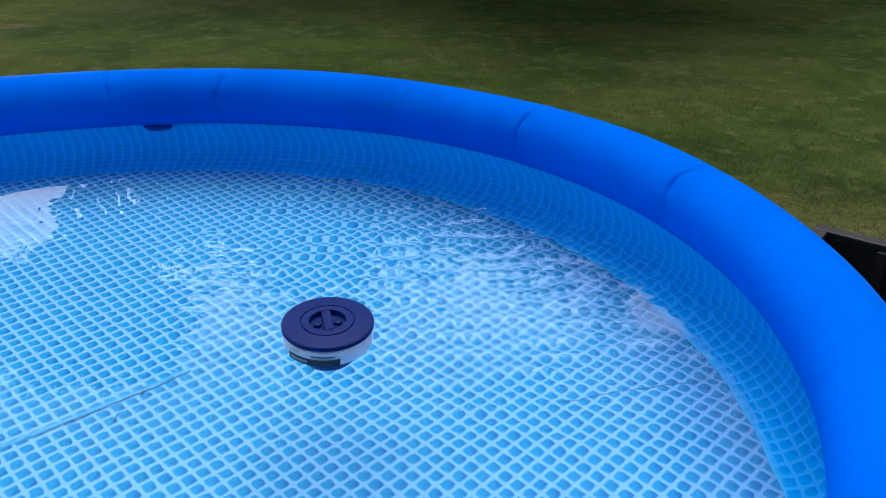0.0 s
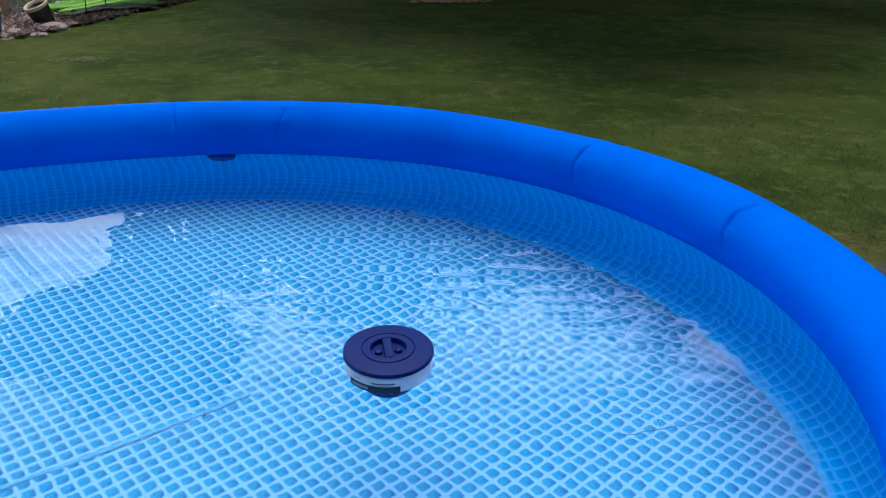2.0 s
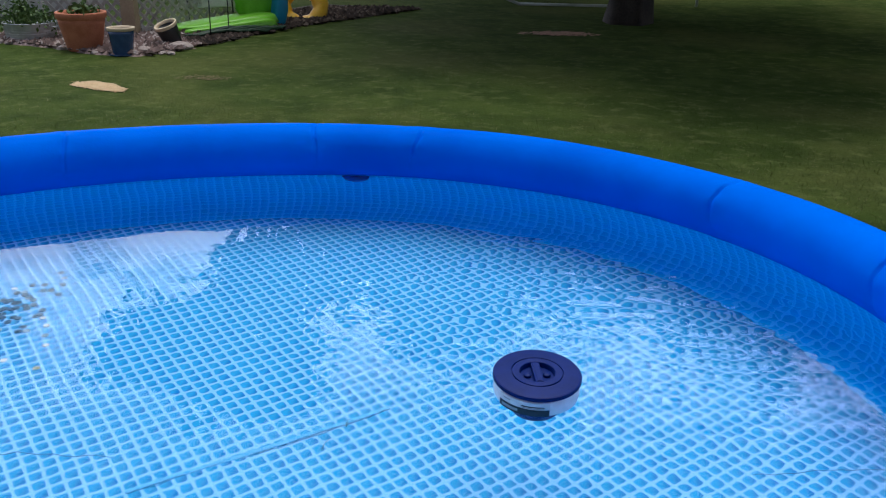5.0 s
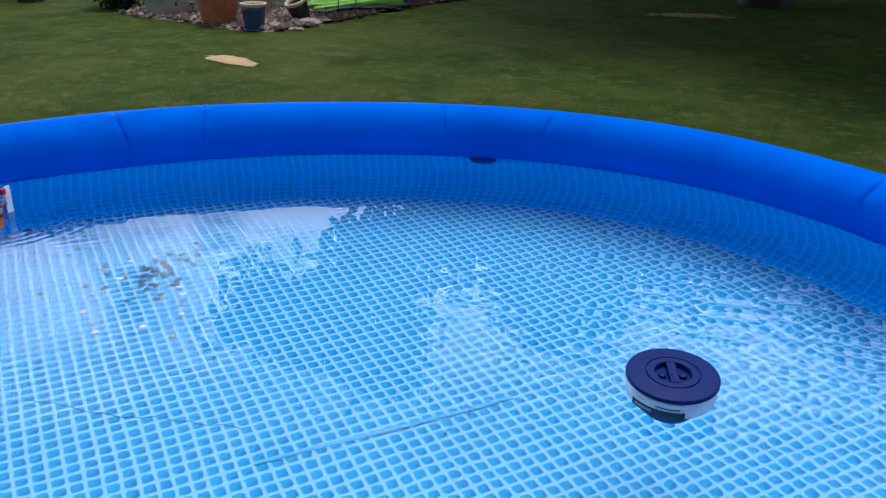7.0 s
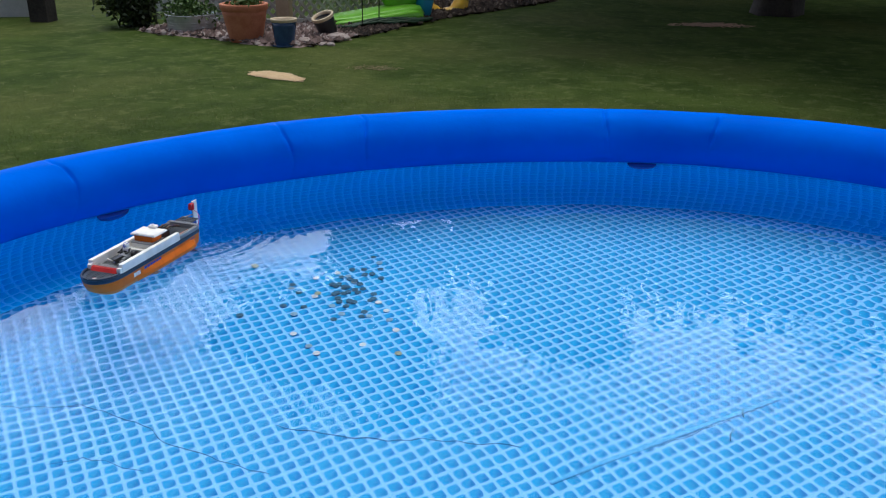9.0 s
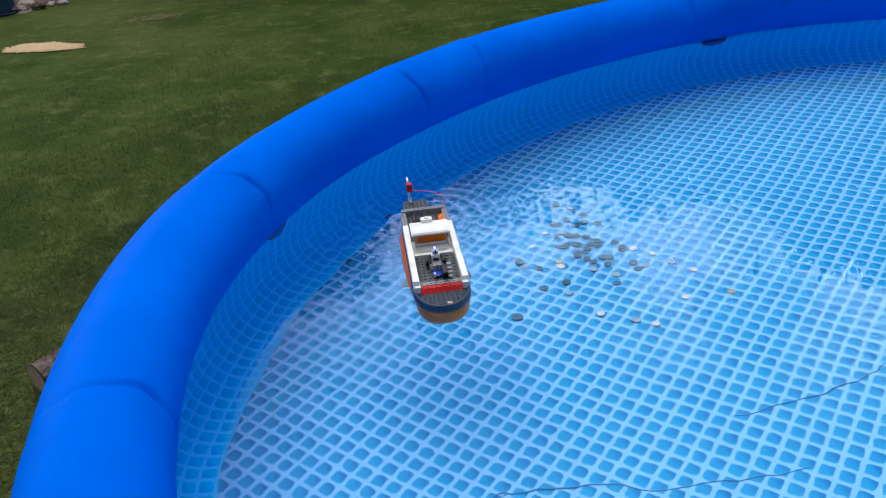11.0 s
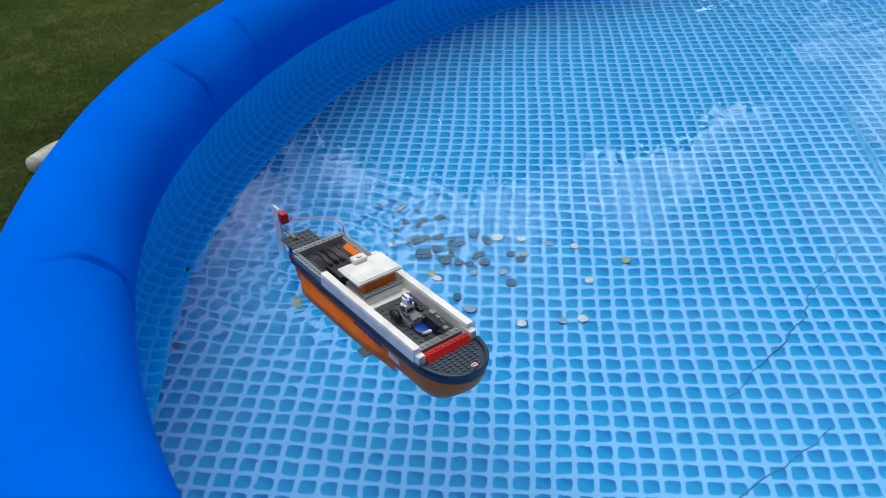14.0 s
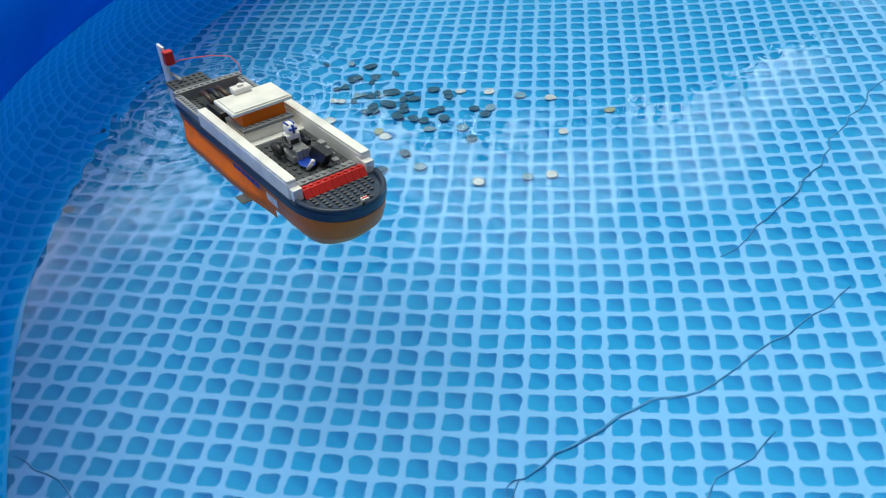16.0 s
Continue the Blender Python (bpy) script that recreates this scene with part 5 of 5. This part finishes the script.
def deck_wall(x0, y0, x1, y1, h, label):
    """Lapped boards in the shade behind the posts."""
    L = math.hypot(x1 - x0, y1 - y0)
    p = thing("deck_wall", Matrix.Translation((x0, y0, GROUND_Z)) @ Matrix.Rotation(math.atan2(y1 - y0, x1 - x0), 4, "Z"), label, "wall", "", "structure")
    k = 0
    while k * 0.16 < h:
        bm = bmesh.new()
        box(bm, 0, L, -0.010, 0.012, k * 0.16 - 0.02, k * 0.16 + 0.150, 0.003)
        part("board", bm, M_SIDING, p)
        k += 1
    return p


deck_wall(-10.56, 6.70, -8.11, 7.45, 0.892, "pale lapped siding boards of the house")
deck_wall(-7.52, 8.40, -5.75, 8.45, 0.649, "grey lapped boards in shade under the deck")


def bush(x, y, r, h, seed, label):
    t = thing("bush", pose(x, y, GROUND_Z), label, "bush")
    rr = np.random.default_rng(seed)
    bm = bmesh.new()
    for k in range(7):
        a = k * 0.9
        tube_path(bm, [(0.03 * math.cos(a), 0.03 * math.sin(a), 0), (r * 0.3 * math.cos(a), r * 0.3 * math.sin(a), h * 0.5), (r * 0.6 * math.cos(a), r * 0.6 * math.sin(a), h * 0.9)], 0.014, 6, 0.004)
    part("stems", bm, M_BARK, t, "", True)
    q = [leafy_quads(rr, (r * 0.75 * math.cos(a) * s, r * 0.75 * math.sin(a) * s, h * z), (r * 0.22, r * 0.22, h * 0.16), 160, 0.035) for a, s, z in zip(rr.uniform(0, 6.3, 16), rr.uniform(0, 1, 16), rr.uniform(0.25, 0.95, 16))]
    mesh_of_quads("foliage", np.concatenate(q), M_DARKLEAF, t)
    return t


# made-up bush: its dark leaves fill in for a shaded corner
bush(-6.54, 7.07, 0.341, 0.446, 31, "added dark green bush standing for the shade beside the tub")


def toy_inflatable():
    """A folded lime and teal vinyl float lying against the lattice."""
    t = thing("inflatable_float", pose(-4.12, 8.50, GROUND_Z + 0.02, 0, 0, 50) @ Matrix.Scale(0.81, 4), "lime green and teal pool inflatable lying folded on the bed", "pool inflatable")
    for name, x0, x1, y0, y1, z0, z1, mat, tilt in (("base_cushion", -0.85, 0.75, -0.32, 0.30, 0.0, 0.20, M_LIME, 0), ("front_roll", -0.80, 0.60, -0.46, -0.26, 0.0, 0.15, M_LIME, 0), ("back_panel", 0.15, 0.80, -0.05, 0.16, 0.14, 0.72, M_LIME, -14), ("side_panel", 0.70, 0.90, -0.25, 0.12, 0.0, 0.68, M_TEAL, 6)):
        bm = bmesh.new()
        box(bm, x0, x1, y0, y1, z0, z1)
        bmesh.ops.subdivide_edges(bm, edges=bm.edges[:], cuts=5, use_grid_fill=True)
        c = Vector(((x0 + x1) / 2, (y0 + y1) / 2, (z0 + z1) / 2))
        hs = Vector(((x1 - x0) / 2, (y1 - y0) / 2, (z1 - z0) / 2))
        for v in bm.verts:
            q = Vector(((v.co.x - c.x) / hs.x, (v.co.y - c.y) / hs.y, (v.co.z - c.z) / hs.z))
            k = (abs(q.x) ** 4 + abs(q.y) ** 4 + abs(q.z) ** 4) ** 0.25
            q = q / max(k, 1e-6) if k > 0.95 else q
            q *= 1 + 0.10 * noise.noise(q * 2.4 + Vector((x0 * 7, 0, 0)))
            v.co = Vector((c.x + q.x * hs.x, c.y + q.y * hs.y, c.z + q.z * hs.z))
            if z0 == 0.0 and mat is M_LIME:      # the float is limp and thin at its free end
                v.co.z *= 0.45 + 0.75 * (v.co.x - x0) / (x1 - x0)
        bmesh.ops.transform(bm, matrix=Matrix.Translation(c) @ Matrix.Rotation(radians(tilt), 4, "Y") @ Matrix.Translation(-c), verts=bm.verts[:])
        part(name, bm, mat, t, "", True)
    return t


toy_inflatable()


def netting(x0, y0, x1, y1):
    """Dark green garden netting gathered in long loose folds."""
    t = thing("garden_netting", pose(0, 0, GROUND_Z + 0.02), "dark green garden netting gathered in folds before the inflatable", "netting")
    rr = random.Random(17)
    for k in range(9):
        off = 0.045 * (k - 4)
        pts = []
        for i in range(13):
            f = i / 12
            pts.append((x0 + (x1 - x0) * f + off * 0.3 + rr.uniform(-0.02, 0.02), y0 + (y1 - y0) * f + off + rr.uniform(-0.02, 0.02), 0.02 + 0.055 * math.sin(math.pi * f) * (1 - abs(k - 4) / 6) + rr.uniform(0, 0.02)))
        bm = bmesh.new()
        tube_path(bm, pts, 0.014, 6)
        part("fold", bm, M_NET, t, "", True)
    return t


netting(-4.09, 7.68, -3.49, 8.46)


def ring_float():
    t = thing("ring_float", pose(-3.70, 9.78, GROUND_Z + 0.17, 62, 0, 25) @ Matrix.Scale(0.81, 4), "yellow inflatable swim ring leaning in the bed", "swim ring")
    bm = bmesh.new()
    rings = []
    for i in range(40):
        a = 2 * math.pi * i / 40
        rr = 0.13 * (1 + 0.06 * math.sin(8 * a))
        rings.append([bm.verts.new(((0.30 + rr * math.cos(c)) * math.cos(a), (0.30 + rr * math.cos(c)) * math.sin(a), rr * math.sin(c))) for c in [2 * math.pi * k / 16 for k in range(16)]])
    for a, b in zip(rings, rings[1:] + rings[:1]):
        for k in range(16):
            bm.faces.new((a[k], b[k], b[(k + 1) % 16], a[(k + 1) % 16]))
    bmesh.ops.recalc_face_normals(bm, faces=bm.faces[:])
    part("ring", bm, M_YELLOW, t, "", True)
    bm = bmesh.new()
    cyl(bm, (0.30, 0.0, 0.125), 0.012, 0.02, 10)
    part("valve", bm, M_YELLOW, t)
    return t


ring_float()


def white_panel():
    t = thing("plastic_panel", pose(-4.39, 8.55, GROUND_Z + 0.10, -10, 0, 42) @ Matrix.Scale(0.81, 4), "white plastic panel standing behind the inflatable", "panel")
    bm = bmesh.new()
    box(bm, -0.42, 0.45, -0.02, 0.02, 0.18, 0.78, 0.012)
    part("sheet", bm, M_CANVAS, t)
    for x in (-0.30, 0.36):
        bm = bmesh.new()
        tube_path(bm, [(x, -0.03, -0.12), (x, -0.03, 0.80)], 0.012, 8)
        part("stake", bm, M_DARKPLASTIC, t, "thin dark stake")
    return t


white_panel()
for k, (x, y) in enumerate(((-3.95, 7.73), (-3.85, 7.97))):
    bm = bmesh.new()
    tube_path(bm, [(0, 0, -0.05), (0.01, 0, 0.35), (0.0, 0.01, 0.75), (0.05, 0.02, 0.84), (0.11, 0.02, 0.80)], 0.007, 8)
    s = link_bm("plant_hook", bm, M_DARKPLASTIC, None, "", True)
    s.matrix_world = pose(x, y, GROUND_Z, 0, 0, 30 * k)
    tagged(s, "thin dark metal garden hook stuck in the bed", "garden hook", "garden hooks")


# ---- the shade tree
def shade_tree(x, y, seed, lift, reach_most, rise_most, label):
    t = thing("shade_tree", pose(x, y, GROUND_Z), label, "tree")
    bm = bmesh.new()
    trunk = [(0, 0, -0.1), (0.02, 0, 0.25), (0.03, 0.02, 1.2), (0.0, 0.05, 2.4), (-0.05, 0.1, 3.6)]
    seg, rings = 28, []
    for i, (px, py, pz) in enumerate(trunk):
        r = (0.33, 0.285, 0.265, 0.25, 0.22)[i]
        rings.append([bm.verts.new((px + r * (1 + 0.10 * math.sin(5 * a + i) + 0.06 * math.sin(11 * a)) * math.cos(a), py + r * (1 + 0.10 * math.sin(5 * a + i) + 0.06 * math.sin(11 * a)) * math.sin(a), pz)) for a in [2 * math.pi * k / seg for k in range(seg)]])
    for a, b in zip(rings, rings[1:]):
        for k in range(seg):
            bm.faces.new((a[k], a[(k + 1) % seg], b[(k + 1) % seg], b[k]))
    bm.faces.new(rings[-1])
    part("trunk", bm, M_BARK, t, "", True)
    rr = np.random.default_rng(seed)
    tips = []
    for k in range(15):
        a = k * 2.4
        reach, rise = rr.uniform(2.6, reach_most), (lift + rr.uniform(0.0, rise_most)) * (0.45 if math.sin(a) < -0.3 else 1.0)
        pts = [(0, 0.05, 2.2 + 0.08 * k)]
        for s in (0.3, 0.6, 0.85, 1.0):
            px, py = reach * s * math.cos(a) + rr.normal(0, 0.15), reach * s * math.sin(a) + rr.normal(0, 0.15)
            pts.append((px, py, min(2.4 + 0.08 * k + rise * s ** 0.8, 3.9 + 0.36 * py)))      # the boughs droop towards the open lawn
        bm = bmesh.new()
        tube_path(bm, pts, 0.15, 8, 0.03)
        part("limb", bm, M_BARK, t, "", True)
        tips += pts[1:]
    q = []
    for px, py, pz in tips:
        for _ in range(2):
            c = (px + rr.normal(0, 0.6), py + rr.normal(0, 0.6), max(1.9, pz + rr.normal(0.05, 0.22)))
            q.append(leafy_quads(rr, c, (0.44, 0.44, 0.22), 300, 0.14))
    mesh_of_quads("crown", np.concatenate(q), M_LEAF, t, "broad crown of dark green leaves")
    return t


shade_tree(0.47, 11.09, 12, 0.4, 5.4, 1.4, "old shade tree with a dark trunk and broad leafy crown")


def leafy_tree(x, y, fork, lobes, seed, label):
    """A tall tree whose crown is a few uneven masses of leaves: (across, along, height, half width, half height)."""
    t = thing("leafy_tree", pose(x, y, GROUND_Z), label, "tree")
    rr = np.random.default_rng(seed)
    bm = bmesh.new()
    tube_path(bm, [(0, 0, -0.1), (0.02, 0.03, 0.4), (-0.04, 0.05, fork * 0.5), (0.03, 0.0, fork)], 0.27, 16, 0.17)
    part("trunk", bm, M_BARK, t, "", True)
    q = []
    for u, w, z, wide, tall in lobes:
        bm = bmesh.new()
        tube_path(bm, [(0.03, 0.0, fork - 0.15), (u * 0.35 + rr.normal(0, 0.1), w * 0.35, fork + (z - fork) * 0.45), (u * 0.8, w * 0.8 + rr.normal(0, 0.1), z - tall * 0.4), (u, w, z + tall * 0.3)], 0.12, 8, 0.03)
        part("limb", bm, M_BARK, t, "", True)
        for _ in range(int(26 * wide * tall) + 8):
            d = rr.normal(0, 1, 3)
            d *= rr.uniform(0.35, 1.0) ** 0.5 / np.linalg.norm(d)
            q.append(leafy_quads(rr, (u + d[0] * wide, w + d[1] * wide, z + d[2] * tall), (0.26, 0.26, 0.18), 120, 0.12))
    mesh_of_quads("crown", np.concatenate(q), M_LEAF, t, "uneven leafy crown with gaps of sky")
    return t


leafy_tree(-6.5, 14.0, 4.4, ((-0.8, -0.4, 8.2, 1.8, 1.1), (-2.3, -1.1, 8.0, 0.9, 0.6), (3.6, 1.8, 8.0, 1.3, 1.0), (3.0, 1.4, 6.6, 1.8, 0.8), (-0.2, 0.0, 9.2, 0.9, 0.5), (0.2, 0.2, 6.7, 1.3, 0.6)), 61, "tall leafy tree rising behind the deck")
leafy_tree(7.3, 11.3, 3.0, ((0.0, 0.0, 6.1, 1.9, 1.1), (-1.2, 0.9, 5.7, 1.0, 0.8), (1.5, -1.1, 5.9, 1.2, 1.0), (0.0, 0.0, 4.7, 2.2, 0.8), (2.6, -2.0, 5.7, 1.1, 1.0), (1.4, -1.0, 4.8, 1.4, 0.8), (3.2, -3.3, 4.9, 0.9, 0.6), (2.5, -2.2, 4.3, 1.3, 0.6)), 62, "tall leafy tree at the end of the lawn")


# ---- far edge of the garden: a hedge of trees, and the frame on the grass
def tree_line():
    rr = np.random.default_rng(40)
    q = []
    for k in range(640):
        a = rr.uniform(-0.9, 4.1) if k < 200 else rr.uniform(1.02, 1.80)
        r = rr.uniform(24, 32)
        h = 4.0 + 2.5 * math.sin(5 * a) + 1.5 * math.sin(11 * a + 2)
        if k >= 200:
            h = 8.0 + 0.8 * math.sin(17 * a) + 2.4 * abs(math.sin(31 * a))
        q.append(leafy_quads(rr, (r * math.cos(a), r * math.sin(a), GROUND_Z + rr.uniform(0.3, max(1.2, h))), (1.0, 1.0, 0.8), 60, 0.32))
    ob = mesh_of_quads("far_trees", np.concatenate(q), M_LEAF)
    return tagged(ob, "dense row of far garden trees and shrubs", "trees", "", "stuff")


tree_line()


def pipe_frame():
    t = thing("goal_frame", pose(-0.92, 12.65, GROUND_Z), "low pale pipe frame of a play goal on grass", "goal frame")
    for pts in (((-0.35, 0.0, 0.03), (1.05, 0.25, 0.03)), ((1.05, 0.25, 0.03), (1.40, 0.9, 0.30)), ((-0.35, 0, 0.03), (-1.5, 0.4, 0.35)), ((2.35, 1.0, 0.0), (2.35, 1.0, 0.75))):
        bm = bmesh.new()
        tube_path(bm, pts, 0.022, 10)
        part("pipe", bm, M_GALV, t, "", True)
    return t


pipe_frame()


# ---- beside the pool
def fallen_log():
    t = thing("log", pose(0, 0, 0), "rough dark bark log lying on the grass beside the pool", "log")
    a, b = Vector((-2.278, 0.731, GROUND_Z + 0.046)), Vector((-1.738, 1.303, GROUND_Z + 0.048))
    d = (b - a).normalized()
    side, up = d.cross(Vector((0, 0, 1))).normalized(), Vector((0, 0, 1))
    bm, rings, n, seg = bmesh.new(), [], 60, 28
    for i in range(n + 1):
        p = a.lerp(b, i / n)
        ring = []
        for k in range(seg):
            c = 2 * math.pi * k / seg
            r = 0.041 + 0.005 * noise.noise(Vector((i * 0.09, math.cos(c) * 1.3, math.sin(c) * 1.3))) + 0.005 * noise.noise(Vector((i * 0.5, c * 3, 4)))
            if noise.noise(Vector((i * 0.42, math.cos(c) * 0.8, 9.0))) > 0.42:
                r -= 0.010
            ring.append(bm.verts.new(p + r * (math.cos(c) * side + math.sin(c) * up)))
        rings.append(ring)
    for p, q in zip(rings, rings[1:]):
        for k in range(seg):
            bm.faces.new((p[k], p[(k + 1) % seg], q[(k + 1) % seg], q[k]))
    bmesh.ops.recalc_face_normals(bm, faces=bm.faces[:])
    part("bark", bm, M_LOG, t, "", False)
    for p, s in ((a, -1), (b, 1)):
        bm = bmesh.new()
        vs = [bm.verts.new(p + d * 0.002 * s + 0.040 * (math.cos(2 * math.pi * k / 28) * side + math.sin(2 * math.pi * k / 28) * up)) for k in range(28)]
        bm.faces.new(vs)
        part("cut_end", bm, M_ENDGRAIN, t, "pale sawn end")
    return t


fallen_log()


def soft_roll(name, pts, r, mat, label, category):
    """A soft bent roll resting on the ground."""
    bm, fine = bmesh.new(), []
    for p, q in zip(pts, pts[1:]):
        fine += [Vector(p).lerp(Vector(q), k / 5) for k in range(5)]
    fine.append(Vector(pts[-1]))
    for _ in range(3):
        fine = [fine[0]] + [(fine[i - 1] + fine[i] * 2 + fine[i + 1]) / 4 for i in range(1, len(fine) - 1)] + [fine[-1]]
    tube_path(bm, fine, r, 16)
    for v in bm.verts:
        v.co.z += 0.010 * noise.noise(v.co * 9)
    t = thing(name, pose(0, 0, 0), label, category)
    part("body", bm, mat, t, "", True)
    bm = bmesh.new()
    tube_path(bm, [p + Vector((0.0, 0.0, r * 0.97)) for p in fine[2:-2]], r * 0.07, 6)
    part("welt", bm, mat, t, "", True)
    return t


soft_roll("rolled_cover", [(-1.879, 0.961, GROUND_Z + 0.045), (-1.900, 0.895, GROUND_Z + 0.045), (-1.910, 0.810, GROUND_Z + 0.045), (-1.909, 0.719, GROUND_Z + 0.045), (-1.894, 0.638, GROUND_Z + 0.045)], 0.040, M_CANVAS, "white rolled vinyl cover tucked beside the pool wall", "pool cover")
soft_roll("white_bag", [(-1.355, 2.180, GROUND_Z + 0.03), (-1.294, 2.220, GROUND_Z + 0.035), (-1.223, 2.241, GROUND_Z + 0.03)], 0.034, M_CANVAS, "crumpled white bag lying on the grass by the pool", "bag")


def black_bin():
    """A low black plastic tray with ribs and a worn rim."""
    t = thing("black_tray", Matrix.Translation((2.155, 1.415, GROUND_Z)) @ Matrix.Rotation(radians(-34), 4, "Z"), "black plastic tray with worn grey rim standing beside the pool", "plastic tray")
    for name, b in (("long_side", (0, 0.95, -0.02, 0.0, 0, 0.26)), ("long_side", (0, 0.95, -0.50, -0.48, 0, 0.26)), ("short_side", (0, 0.02, -0.48, -0.02, 0, 0.26)), ("short_side", (0.93, 0.95, -0.48, -0.02, 0, 0.26)), ("bottom", (0.02, 0.93, -0.48, -0.02, 0.004, 0.02))):
        bm = bmesh.new()
        box(bm, *b, 0.004)
        part(name, bm, M_DARKPLASTIC, t)
    for b in ((-0.02, 0.97, -0.025, 0.022, 0.262, 0.278), (-0.02, 0.97, -0.522, -0.475, 0.262, 0.278), (-0.02, 0.025, -0.474, -0.026, 0.262, 0.278), (0.925, 0.97, -0.474, -0.026, 0.262, 0.278)):
        bm = bmesh.new()
        box(bm, *b, 0.004)
        part("rim", bm, M_GREYEDGE, t, "worn grey rim")
    for k in range(4):
        bm = bmesh.new()
        box(bm, 0.18 + 0.2 * k, 0.21 + 0.2 * k, -0.034, -0.022, 0.02, 0.255, 0.003)
        part("rib", bm, M_GREYEDGE, t, "")
    return t


black_bin()


def garden_hose():
    pts = [(-6.90, 3.01), (-6.29, 3.43), (-6.12, 3.59), (-6.21, 3.93), (-6.32, 4.25), (-6.77, 4.64), (-7.48, 5.28), (-8.29, 6.14)]
    bm, fine = bmesh.new(), []
    for p, q in zip(pts, pts[1:]):
        fine += [Vector((p[0], p[1], GROUND_Z + 0.045)).lerp(Vector((q[0], q[1], GROUND_Z + 0.045)), k / 6) for k in range(6)]
    for _ in range(3):
        fine = [fine[0]] + [(fine[i - 1] + fine[i] * 2 + fine[i + 1]) / 4 for i in range(1, len(fine) - 1)] + [fine[-1]]
    tube_path(bm, fine, 0.017, 10)
    return tagged(link_bm("garden_hose", bm, M_HOSE, None, "", True), "thick off-white hose lying in a bend on the lawn", "garden hose")


garden_hose()


def folding_stand(x, y):
    t = thing("metal_stand", pose(x, y, GROUND_Z, 0, 0, 35), "dark metal stand with pale feet on the far lawn", "stand")
    for k, (dx, dy) in enumerate(((-0.35, -0.25), (0.35, -0.25), (0.35, 0.25), (-0.35, 0.25))):
        bm = bmesh.new()
        tube_path(bm, [(dx, dy, 0.08), (dx * 0.55, dy * 0.55, 0.95)], 0.020, 8)
        leg = part("leg", bm, M_DARKPLASTIC, t, "", True)
        bm = bmesh.new()
        tube_path(bm, [(dx * 1.04, dy * 1.04, 0.0), (dx, dy, 0.10)], 0.030, 8)
        part("foot", bm, M_CANVAS, leg, "pale rubber foot", True)
    bm = bmesh.new()
    box(bm, -0.28, 0.28, -0.20, 0.20, 0.95, 0.98, 0.008)
    part("top", bm, M_DARKPLASTIC, t)
    return t


folding_stand(-8.18, 5.32)
